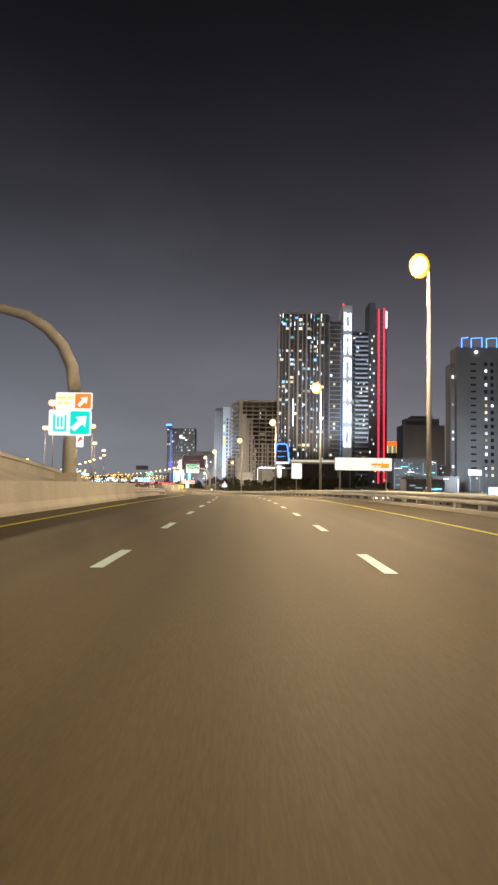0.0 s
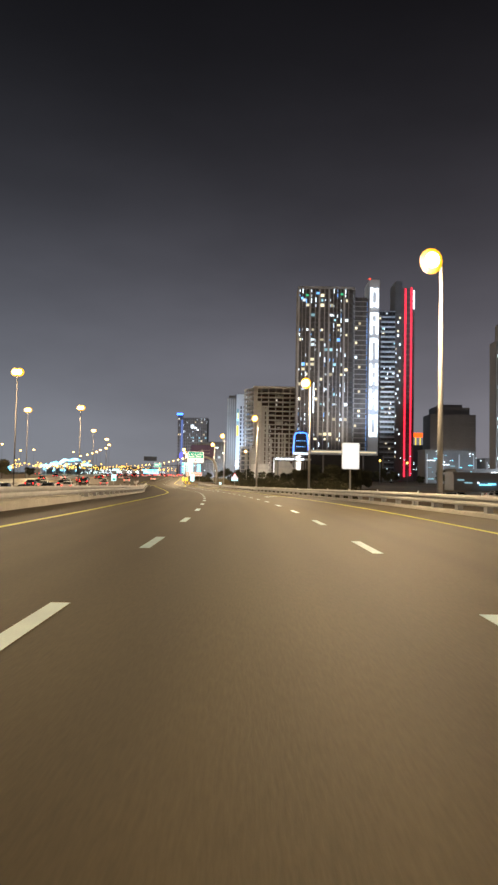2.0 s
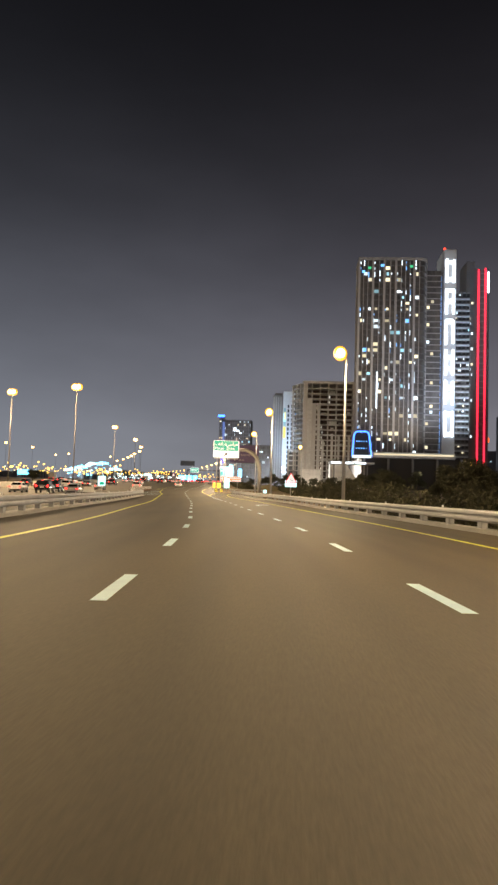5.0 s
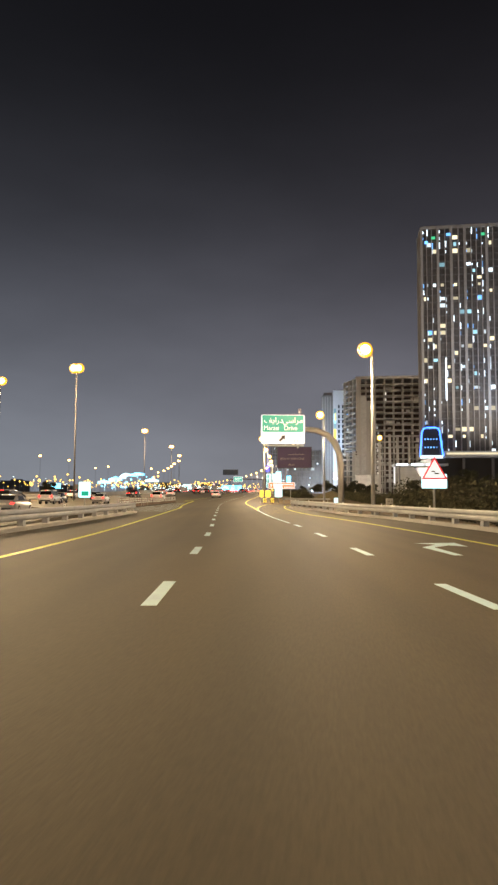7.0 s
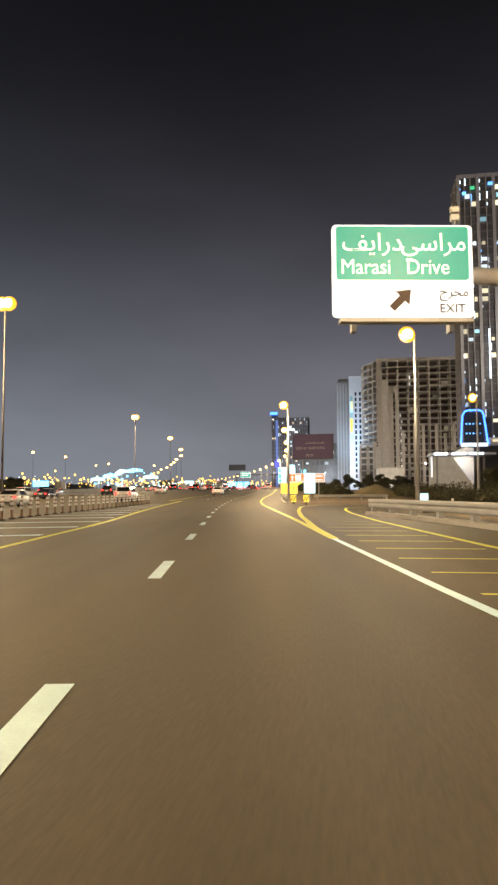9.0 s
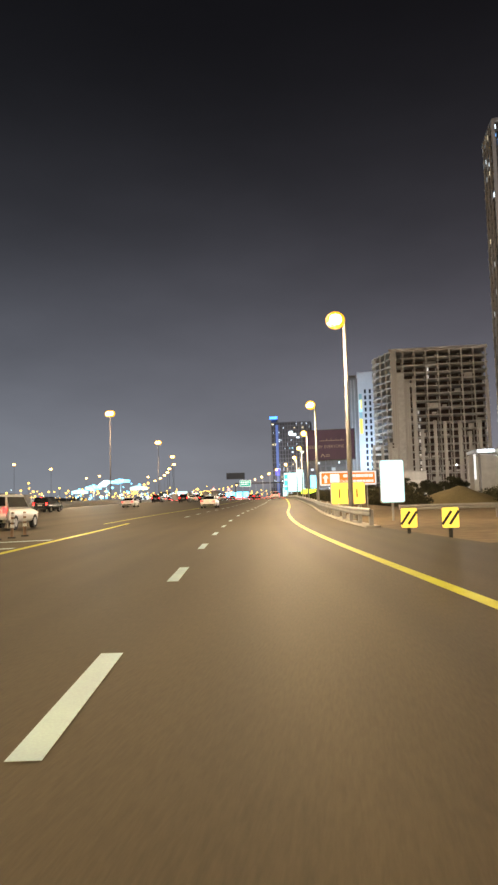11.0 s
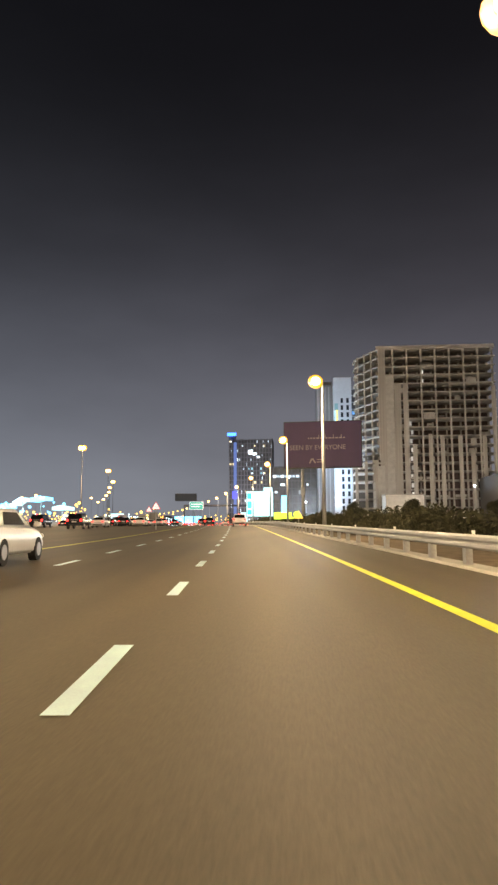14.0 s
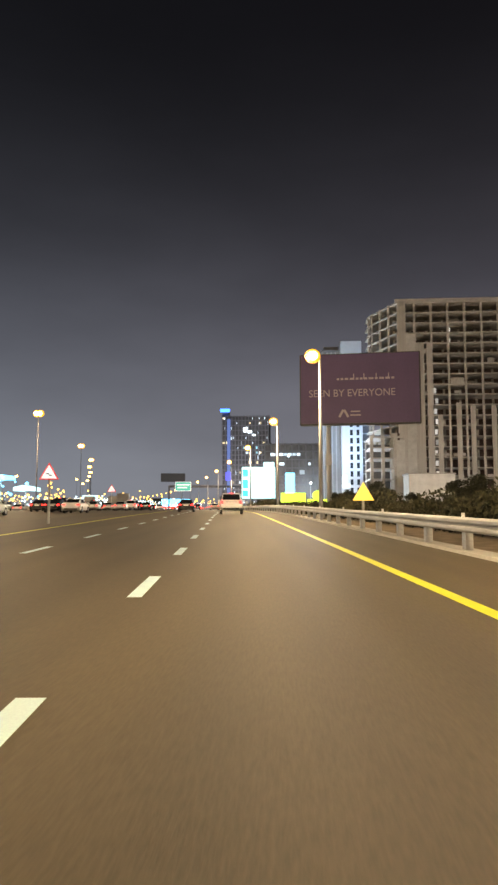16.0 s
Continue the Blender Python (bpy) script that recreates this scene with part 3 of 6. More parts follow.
for k in range(TF):
    for (xa, wa), (xb, wb) in zip(fin_x, fin_x[1:]):
        mid, gap = (xa + wa / 2 + xb - wb / 2) / 2, xb - xa - (wa + wb) / 2
        if rng.random() < 0.12:
            cells.append((mid, 0.30, (k + 0.55) * FLOOR, gap * rng.choice((0.55, 0.9, 0.95)), FLOOR * rng.choice((0.4, 0.55)), rng.choice(("win_room", "win_room", "win_cool", "win_room", "win_cyan")), 0))
        if rng.random() < 0.30:
            cells.append((xa + wa / 2 + 0.16, 0.16, (k + rng.uniform(0.35, 0.6)) * FLOOR, 0.32, FLOOR * rng.choice((0.3, 0.4, 0.6, 0.9)), rng.choice(("win_slit", "win_slit", "win_slit", "win_slit", "win_slit", "win_blue")), 0))
    for yy in (2.6, 6.5, 10.5, 14.0):
        if rng.random() < 0.14:
            cells.append((0.28, yy, (k + 0.55) * FLOOR, 1.6, FLOOR * 0.45, rng.choice(("win_room", "win_cool")), math.pi / 2))
for k, i in ((29, 5), (29, 7), (22, 9), (17, 1), (10, 0), (3, 6), (3, 7), (6, 11), (13, 12)):
    xa, xb = fin_x[i % (len(fin_x) - 1)][0], fin_x[i % (len(fin_x) - 1) + 1][0]
    cells.append(((xa + xb) / 2, 0.26, (k + 0.55) * FLOOR, (xb - xa) * 0.8, FLOOR * 0.6, "win_blue" if (k, i) in ((17, 1), (22, 9)) else "win_room", 0))
windows(g, rng, cells, [])
for x, z, sx, mt in ((2.2, TH - 6.0, 1.2, "win_blue"), (5.0, TH - 4.2, 1.5, "roof_green"), (11.0, TH - 3.0, 1.6, "win_blue"), (24.5, TH - 3.4, 1.4, "roof_green")):
    bm = bmesh.new()
    box(bm, x, -0.42, z, sx, 0.25, 1.1)
    part("roof_light", bm, M[mt], g, "small coloured roof light")
bm = bmesh.new()
box(bm, 9.3, -0.5, 30.0, 0.34, 0.25, 17)
part("light_strip", bm, M["white_led"], g, "long upright white light strip")
bm = bmesh.new()
prism(bm, tower_outline(0.05), TH - 0.1, TH + 1.0)
part("parapet", bm, M["fin"], g)
# the set-back bay between the tower and the lettering slab
bm = bmesh.new()
box(bm, TW + 3.6, 12, (TH - 3) / 2, 7.6, 9, TH - 3)
part("rear_bay", bm, M["lifted_glass"], g)
bm = bmesh.new()
box(bm, TW + 3.6, 11.7, 0, 7.8, 9, 0.4)
repeated("bay_band", bm, M["fin"], g, [Matrix.Translation((0, 0, k * FLOOR + 0.22)) for k in range(TF - 1)])
cells = [(TW + rng.choice((1.4, 3.4)), 7.4, (k + 0.55) * FLOOR, 1.3, FLOOR * 0.5, rng.choice(("win_room", "win_cool")), 0) for k in range(TF - 2) if rng.random() < 0.3]
windows(g, rng, cells, [])

# slab with the upright lit lettering
g = thing("lettering_tower", "pale slab tower edged in blue light with an upright lit sign", "building", (63.2, 432, ground_z(430)))
bm = bmesh.new()
box(bm, 2.95, 9, 58, 5.9, 18, 116)
bmesh.ops.bevel(bm, geom=bm.edges[:], offset=0.15, segments=1, affect="EDGES")
part("slab", bm, M["pale_cladding"], g)
bm = bmesh.new()
box(bm, -1.2, 9, 52.5, 2.3, 16, 105)
part("side_bay", bm, M["dark_cladding"], g)
bm = bmesh.new()
box(bm, 0, 0, 0, 0.8, 0.3, 2.5)
repeated("edge_light", bm, M.setdefault("blue_edge", glowing("pale_blue_edge_light", (0.22, 0.45, 1.0), 1.0, vary=0.5)), g, [Matrix.Translation((-1.3, 0.9, 18 + 3.1 * k)) for k in range(28)])
bm = bmesh.new()
bmesh.ops.create_icosphere(bm, subdivisions=2, radius=0.6, matrix=Matrix.Translation((0.4, 1.2, 116.6)))
part("beacon", bm, M["far_red"], g, "small red beacon")
# the sign: six plain glowing shapes, one above the other, lying on their side
for k in range(6):
    z0, tilt = 25.5 + 14.7 * k, (0.0, 0.5, 0.0, 0.0, 0.0, 0.3)[k]
    bm = bmesh.new()
    for u, dz, sx, sz in ((-1.65, 6.2 + tilt, 0.95, 12.2 - 2 * tilt), (1.65, 6.2, 0.95, 12.2 - (k % 2)), (0, (1.2, 5.0, 8.6, 11.4, 6.3, 2.2)[k], 2.6, 1.9), (0.3, (11.2, 9.0, 3.4, 11.0, 11.6, 10.6)[k], 2.2, 1.5)):
        box(bm, 2.95 + u, -0.35, z0 + dz, sx, 0.5, sz)
    bmesh.ops.bevel(bm, geom=bm.edges[:], offset=0.12, segments=1, affect="EDGES")
    part("sign_shape", bm, M["white_led"], g, "glowing white sign shape")

# rear tower with two red light lines
g, w, d, h = glazed_tower("rear_tower", "grey apartment tower with balconies and lit windows", 76, 92.8, 503, 528, 115, M["cladding"], 34, 7, 0.10, ["win_cool", "win_cyan", "win_room"], seed=5, slits=0.03, band=M["fin"])
bm = bmesh.new()
box(bm, 0, -0.5, 0, 9.5, 1.4, 0.9)
repeated("balcony", bm, M["pale_cladding"], g, [Matrix.Translation((11.4, 0, 6 + h / 34 * k)) for k in range(32)])
g = thing("red_lined_tower", "slim dark tower outlined with two red light lines", "building", (105.6, 559, ground_z(559)))
bm = bmesh.new()
box(bm, 0.4, 10, 76, 5.2, 20, 152)
box(bm, 7.8, 10, 73.5, 9.6, 20, 147)
part("slab", bm, M["cladding"], g)
rng = random.Random(71)
windows(g, rng, [(rng.choice((-1.4, 0.2, 1.6)), -0.1, 5 + 3.4 * k, rng.choice((0.7, 1.2)), 1.5, rng.choice(("win_cool", "win_slit", "win_room")), 0) for k in range(36) if rng.random() < 0.6], [])
bm = bmesh.new()
box(bm, 0, 0, 0, 0.85, 0.5, 143)
repeated("light_line", bm, M["red_led"], g, [Matrix.Translation((5.6, -0.3, 75)), Matrix.Translation((10.0, -0.3, 76))])
bm = bmesh.new()
box(bm, 11.9, -0.3, 138, 0.9, 0.4, 14)
part("light_strip", bm, M["white_led"], g, "white light strip at the top")
bm = bmesh.new()
box(bm, 8.2, -0.1, 0, 3.4, 0.3, 0.5)
repeated("floor_band", bm, M["fin"], g, [Matrix.Translation((0, 0, 4 + 4 * k)) for k in range(36)])

# podium at the foot of the towers, with its lit fascia, canopy and blue-framed entrance
g = thing("podium", "low podium of the towers with a lit white fascia", "building", (18, 421, ground_z(420)))
bm = bmesh.new()
box(bm, 30.0, 45, 7.5, 46, 86, 15)
part("body", bm, M.setdefault("podium_cladding", material("dark_brown_podium_cladding", (0.035, 0.030, 0.027), 0.7)), g)
bm = bmesh.new()
box(bm, 30.0, -1.4, 15.6, 37, 3.0, 2.6)
part("fascia", bm, M["pale_cladding"], g)
bm = bmesh.new()
box(bm, 30.0, -3.05, 15.9, 35.5, 0.25, 0.7)
part("fascia_light", bm, M.setdefault("fascia_light", glowing("warm_fascia_light", (1.0, 0.85, 0.55), 1.0)), g)
bm = bmesh.new()
box(bm, 0, -0.4, 7.2, 0.9, 0.9, 14.4)
repeated("column", bm, M["cladding"], g, [Matrix.Translation((8.0 + 11 * k, 0, 0)) for k in range(5)])
g = thing("entrance_canopy", "flat canopy lit from below in cool white", "canopy", (9.5, 410, ground_z(412)))
bm = bmesh.new()
box(bm, 10, 5, 11.3, 20, 12, 0.8)
part("roof", bm, M["pale_cladding"], g)
bm = bmesh.new()
box(bm, 0, 0, 0, 4.0, 0.3, 0.7)
repeated("downlight", bm, M["white_led"], g, [Matrix.Translation((3 + 5.5 * k, -1.2, 11.3)) for k in range(3)])
bm = bmesh.new()
rod(bm, (0, 0, 0), (0, 0, 11.0), 0.35, 0.35, 10)
repeated("column", bm, M["cladding"], g, [Matrix.Translation((2.5 + 15 * k, 6, 0)) for k in range(2)])
g = thing("blue_light_frame", "rounded frame outlined with blue light above the canopy", "light frame", (20.3, 419, 14.6))
bm = bmesh.new()
tube(bm, [(0, 0, 0), (0.7, 0, 9.5), (1.5, 0, 10.9), (2.6, 0, 11.3), (6.0, 0, 11.3), (7.0, 0, 10.9), (7.5, 0, 9.8), (8.7, 0, 0)], 0.28, 8)
part("light_tube", bm, M["blue_led"], g, smooth=True)
bm = bmesh.new()
box(bm, 4.3, 0.8, 5.4, 6.4, 0.4, 10.6)
part("panel", bm, M["glass"], g)
bm = bmesh.new()
box(bm, 0, 0.4, 0, 0.5, 0.2, 0.5)
repeated("spot_light", bm, M["win_blue"], g, [Matrix.Translation((2.0 + 1.1 * i, 0, 3.6 + 3.2 * k)) for i in range(5) for k in range(2)])
bm = bmesh.new()
box(bm, 4.3, -0.2, -0.2, 8.6, 0.5, 1.2)
part("shop_front", bm, M["win_cool"], g)
g = thing("site_wall", "large pale sloped wall beside the podium", "wall", (6, 424, ground_z(424)))
bm = bmesh.new()
vs = [bm.verts.new(v) for v in ((4.4, 0, 0), (19.6, 0, 0), (12.2, 0, 10.9), (4.7, 0, 10.9), (4.4, 3, 0), (19.6, 3, 0), (12.2, 3, 10.9), (4.7, 3, 10.9))]
for f in ((0, 1, 2, 3), (5, 4, 7, 6), (0, 4, 5, 1), (1, 5, 6, 2), (2, 6, 7, 3), (3, 7, 4, 0)):
    bm.faces.new([vs[k] for k in f])
part("wall_panel", bm, M["concrete"], g)

# slim pale tower: grey rear block, proud front washed in cool light, lower side wing
g = thing("white_tower", "slim pale tower in cool blue light with lit sign", "building", (-24.5, 600, ground_z(600)))
bm = bmesh.new()
box(bm, 4.2, 15, 32.9, 8.4, 20, 65.8)
part("rear_block", bm, M["cladding"], g)
bm = bmesh.new()
box(bm, 0, 4.95, 32.5, 0.5, 0.3, 65)
repeated("groove_fin", bm, M["fin"], g, [Matrix.Translation((0.8 + 1.7 * k, 0, 0)) for k in range(4)])
bm = bmesh.new()
box(bm, 11.9, 12, 34.2, 8.4, 24, 68.4)
bmesh.ops.bevel(bm, geom=bm.edges[:], offset=0.12, segments=1, affect="EDGES")
part("front_block", bm, M["pale_cladding"], g)
bm = bmesh.new()
box(bm, 18.8, 16, 31.9, 5.6, 18, 63.8)
part("side_wing", bm, M["cladding"], g)
bm = bmesh.new()
box(bm, 0, 0, 0, 1.1, 0.4, 2.2)
repeated("window", bm, M["glass"], g, [Matrix.Translation((x, -0.06, 8 + 3.3 * k)) for x in (11.6, 14.2) for k in range(16)])
bm = bmesh.new()
box(bm, 0, 0, 0, 5.4, 0.5, 0.4)
repeated("wing_band", bm, M["pale_cladding"], g, [Matrix.Translation((18.8, 6.9, 5 + 3.3 * k)) for k in range(18)])
rng = random.Random(17)
windows(g, rng, [(rng.choice((17.3, 19.3)), 6.85, 6.6 + 3.3 * k, 1.2, 1.5, rng.choice(("win_cool", "win_blue", "win_cyan")), 0) for k in range(18) if rng.random() < 0.5], [])
bm = bmesh.new()
box(bm, 0, 0, 0, 1.6, 0.25, 3.0)
repeated("sign_light", bm, M["win_cyan"], g, [Matrix.Translation((9.0, -0.25, 44.5 + 3.4 * k)) for k in range(4)])
bm = bmesh.new()
box(bm, 9.0, -0.25, 38.5, 1.4, 0.25, 8.0)
part("sign_strip", bm, M["sign_yellow"], g, "yellow lit sign strip")
bm = bmesh.new()
box(bm, 9.3, -0.55, 50.5, 0.7, 0.25, 5.0)
part("sign_strip", bm, M["sign_yellow"], g, "yellow lit sign strip")
bm = bmesh.new()
box(bm, 8.8, -0.3, 12.6, 1.5, 0.25, 2.6)
box(bm, 9.2, -0.3, 9.8, 2.8, 0.25, 0.8)
part("sign_shape", bm, M["white_led"], g)
bm = bmesh.new()
box(bm, 4.2, 14, 67, 6, 10, 2.4)
part("plant_room", bm, M["cladding"], g)

# distant towers
g, w, d, h = glazed_tower("distant_tower", "dark distant tower edged with a blue light line", -86, -54, 790, 815, 64, M["cladding"], 19, 14, 0.16, ["win_cool", "win_cyan", "win_warm"], seed=9, slits=0.1)
bm = bmesh.new()
box(bm, 4.8, -0.8, 31, 2.2, 0.4, 62)
part("edge_light", bm, M.setdefault("soft_blue", glowing("soft_blue_light_line", (0.18, 0.28, 0.75), 0.7)), g)
bm = bmesh.new()
box(bm, 4.6, -1.2, 23, 3.4, 0.6, 5.6)
part("base_sign", bm, M.setdefault("deep_blue", glowing("deep_blue_lit_panel", (0.10, 0.10, 1.0), 1.6)), g, "deep blue lit panel")
bm = bmesh.new()
box(bm, 2.2, -0.6, 68, 6.5, 1.0, 2.2)
part("roof_sign", bm, M["blue_led"], g, "blue lit roof sign")
bm = bmesh.new()
box(bm, 2.2, 6, 66, 4.4, 10, 4)
part("plant_room", bm, M["dark_cladding"], g)
bm = bmesh.new()
box(bm, 16.0, -0.8, 54.5, 2.4, 0.5, 3.0)
box(bm, 19.2, -0.8, 53.2, 2.6, 0.5, 1.6)
box(bm, 22, -0.8, 51, 2.0, 0.5, 1.0)
part("wall_sign", bm, M["white_led"], g)
g, w, d, h = glazed_tower("office_block", "dark low office block with a lit sign", -50, -24, 645, 668, 31, M["dark_cladding"], 8, 8, 0.06, ["win_cool"], seed=21)
bm = bmesh.new()
box(bm, 0, 0, 0, 1.6, 0.3, 1.2)
repeated("sign_shape", bm, M["win_slit"], g, [Matrix.Translation((4 + 2.0 * k, -0.8, 26.0)) for k in range(7)])

# the unfinished concrete frame
g = thing("unfinished_building", "unfinished concrete frame building with open floors", "building", (-3, 543, ground_z(543)))
NF, FH = 20, 3.32
bm = bmesh.new()
prism(bm, [(0.4, 0), (44, 0), (44, 25), (-7, 25), (-7, 17)], -0.17, 0.17)
repeated("floor_slab", bm, M["raw_concrete"], g, [Matrix.Translation((0, 0, FH * k + 0.2)) for k in range(1, NF + 1)])
bm = bmesh.new()
box(bm, 0, 0, NF * FH / 2, 0.6, 0.8, NF * FH + 1.4)
repeated("column", bm, M["raw_concrete"], g, [Matrix.Translation((1.0 + 5.25 * i, y, 0)) for i in range(9) for y in (0.8, 9, 23)] + [Matrix.Translation((x, y, 0)) for x, y in ((-1.4, 5), (-3.6, 10), (-5.8, 15), (-6.4, 19))])
rng = random.Random(4)
bm = bmesh.new()
box(bm, 3.4, 0.2, 40.4, 5.8, 0.5, 32)
for k in range(8, 17):
    box(bm, 3.4, -0.06, 3.32 * k + 0.2, 5.9, 0.1, 0.22)
part("shear_wall", bm, M["concrete"], g)
bm = bmesh.new()
box(bm, 0, 0, 12.2, 2.0, 0.5, 24.4)
repeated("wall_panel", bm, M["concrete"], g, [Matrix.Translation((-0.9, 0.2, 0)), Matrix.Translation((4.6, 0.2, 0)) @ Matrix.Diagonal((1.45, 1, 1, 1))])
bm = bmesh.new()
box(bm, 1.6, 0.45, 12.2, 3.0, 0.3, 24.4)
part("brown_panel", bm, M.setdefault("brown_sheet", material("dark_brown_sheet", (0.10, 0.062, 0.048), 0.7, spread=0.2, scale=0.3)), g, "dark brown boarded strip")
bm = bmesh.new()
box(bm, 0, 0, 0, 1.9, 0.5, 1)
tall = [(1.6, 67), (2.6, 67), (7.3, 53), (8.2, 53), (10.5, 53), (13.6, 30), (19.4, 34), (23.7, 33), (30.2, 33), (34.6, 28), (39.0, 33), (42.9, 52)]
repeated("pier", bm, M["raw_concrete"], g, [Matrix.Translation((x, 0.1, hh / 2)) @ Matrix.Diagonal((0.8, 1, hh, 1)) for x, hh in tall])
bm = bmesh.new()
box(bm, 0, 0, 0, 4.2, 0.25, 1.0)
places = [Matrix.Translation((3.6 + 5.25 * i, 0.6 + rng.choice((0, 4)), FH * k + 1.1)) @ Matrix.Diagonal((rng.choice((0.5, 0.9, 1.0)), 1, rng.choice((0.9, 1.6, 2.6)), 1)) for i in range(8) for k in range(1, 19) if rng.random() < 0.30]
repeated("block_wall", bm, M["raw_concrete"], g, places)
# dark sheet that stands for the shade inside the open floors
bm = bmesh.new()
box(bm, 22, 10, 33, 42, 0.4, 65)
part("rear_wall", bm, M["brown_sheet"], g)
bm = bmesh.new()
box(bm, 0, 0, 0, 0.8, 0.4, 1.6)
repeated("site_light", bm, M.setdefault("site_lamp", glowing("dim_site_lamp", (0.95, 0.92, 0.85), 0.7, vary=0.7)), g, [Matrix.Translation((12.8 + rng.uniform(-.3, .3), 2.5, FH * k + 1.8)) for k in range(2, 12)] + [Matrix.Translation((17.5, 3, 58)), Matrix.Translation((17.5, 3, 54.5))])
bm = bmesh.new()
box(bm, 0, 0, 0.5, 44, 0.25, 1.1)
part("parapet", bm, M["raw_concrete"], g).matrix_basis = Matrix.Translation((22, 0.2, NF * FH + 0.4))
# its lower wing and site block
g = thing("concrete_wing", "lower unfinished concrete wing with dark openings", "building", (-11.9, 541, ground_z(541)))
bm = bmesh.new()
box(bm, 6, 9, 0, 11.6, 17, 0.4)
repeated("floor_slab", bm, M["raw_concrete"], g, [Matrix.Translation((0, 0, 3.3 * k)) for k in range(1, 8)])
bm = bmesh.new()
box(bm, 0, 0, 11.8, 1.0, 0.8, 23.6)
repeated("column", bm, M["raw_concrete"], g, [Matrix.Translation((x, y, 0)) for x in (0.7, 4.2, 8.0, 11.4) for y in (0.7, 16)])
bm = bmesh.new()
box(bm, 9.7, 0.2, 12.5, 2.6, 0.4, 19)
part("infill_wall", bm, M["concrete"], g)
# dark sheet behind the wing's openings, as in the main building
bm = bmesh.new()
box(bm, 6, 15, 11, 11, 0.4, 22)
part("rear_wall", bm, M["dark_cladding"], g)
g = thing("site_office", "plain pale block at the foot of the unfinished building", "building", (-3.6, 518, ground_z(518)))
bm = bmesh.new()
box(bm, 6.3, 5, 5.1, 12.6, 10, 10.2)
bmesh.ops.bevel(bm, geom=bm.edges[:], offset=0.12, segments=1, affect="EDGES")
part("wall", bm, M["concrete"], g)
bm = bmesh.new()
box(bm, 6.3, 5, 10.4, 13.2, 10.6, 0.4)
part("roof", bm, M["raw_concrete"], g)

# tower topped with blue frames: a plain pale front with one column of slots
g = thing("hotel_tower", "grey tower with slotted front topped with blue light frames", "building", (103, 328, ground_z(328)))
h = 69 - ground_z(328)
bm = bmesh.new()
box(bm, 23.5, 6, h / 2, 47, 10, h)
bmesh.ops.bevel(bm, geom=bm.edges[:], offset=0.2, segments=1, affect="EDGES")
part("front_wall", bm, M["cladding"], g)
bm = bmesh.new()
box(bm, -0.6, 7.5, h / 2 - 4, 3.0, 8, h - 8)
part("side_wing", bm, M["cladding"], g)
bm = bmesh.new()
box(bm, 0, 0.95, 0, 1, 0.4, 0.8)
repeated("slot", bm, M["glass"], g, [Matrix.Translation((8.2, 0, 8 + 3.35 * k)) @ Matrix.Diagonal((2.6, 1, 1, 1)) for k in range(17)])
bm = bmesh.new()
box(bm, 0, 0.9, 0, 1.5, 0.5, 1.7)
repeated("window", bm, M["glass"], g, [Matrix.Translation((x, 0, 8 + 3.35 * k)) for x in (14.2, 17.2, 21, 24, 28) for k in range(17)])
rng = random.Random(14)
windows(g, rng, [(x, 0.7, 8 + 3.35 * k, 1.2, 1.4, rng.choice(("win_cool", "win_room", "win_cool")), 0) for x in (14.2, 17.2, 21, 24, 28) for k in range(17) if rng.random() < (0.5 if x < 16 else 0.2)] + [(-1.0, 3.2, 12 + 3.35 * k, 0.9, 1.3, "win_cool", 0) for k in (0, 4, 5, 9, 13)], [])
for x0, x1, leg in ((2.6, 5.6, False), (7.2, 12.4, True), (14.6, 19.6, True)):
    bm = bmesh.new()
    tube(bm, [(x0, 0.6, h - 0.5), (x0, 0.6, h + 4.0), (x1, 0.6, h + 4.4)] + ([(x1, 0.6, h - 0.2)] if leg else []), 0.26, 6)
    part("light_frame", bm, M["blue_led"], g, "blue light frame")
bm = bmesh.new()
bmesh.ops.create_icosphere(bm, subdivisions=2, radius=0.75, matrix=Matrix.Translation((9.6, 0.6, h - 2.6)))
part("roof_light", bm, M["white_led"], g)

# dark domed block and the low buildings to the side of the road
g = thing("dark_block", "unlit dark block with a stepped rounded top", "building", (138, 588, ground_z(588)))
bm = bmesh.new()
box(bm, 18, 12, 27, 36, 24, 54)
box(bm, 18, 12, 57, 28, 18, 6)
box(bm, 18, 12, 61, 18, 12, 3)
part("body", bm, M["cladding"], g)
bm = bmesh.new()
box(bm, 0, 0, 0, 36.4, 0.3, 0.5)
repeated("floor_band", bm, M["cladding"], g, [Matrix.Translation((18, -0.1, 4 * k)) for k in range(1, 13)])
g = thing("sign_block", "dark far block carrying a red and amber lit roof sign", "building", (160, 800, ground_z(800)))
bm = bmesh.new()
box(bm, 16, 10, 20, 34, 20, 40)
part("body", bm, M["dark_cladding"], g)
bm = bmesh.new()
plate(bm, 15.5, 50.8, 15.5, 5.0, 0, 0.8, 0.4)
part("sign_board", bm, M.setdefault("sign_amber", glowing("red_amber_sign_face", (1.0, 0.10, 0.01), 2.2)), g, "glowing red sign board")
bm = bmesh.new()
box(bm, 0, 0, 44, 1.2, 0.6, 8.4)
repeated("sign_leg", bm, M["sign_yellow"], g, [Matrix.Translation((x, 0.1, 0)) for x in (10.0, 15.5, 20.5)])
rng = random.Random(12)
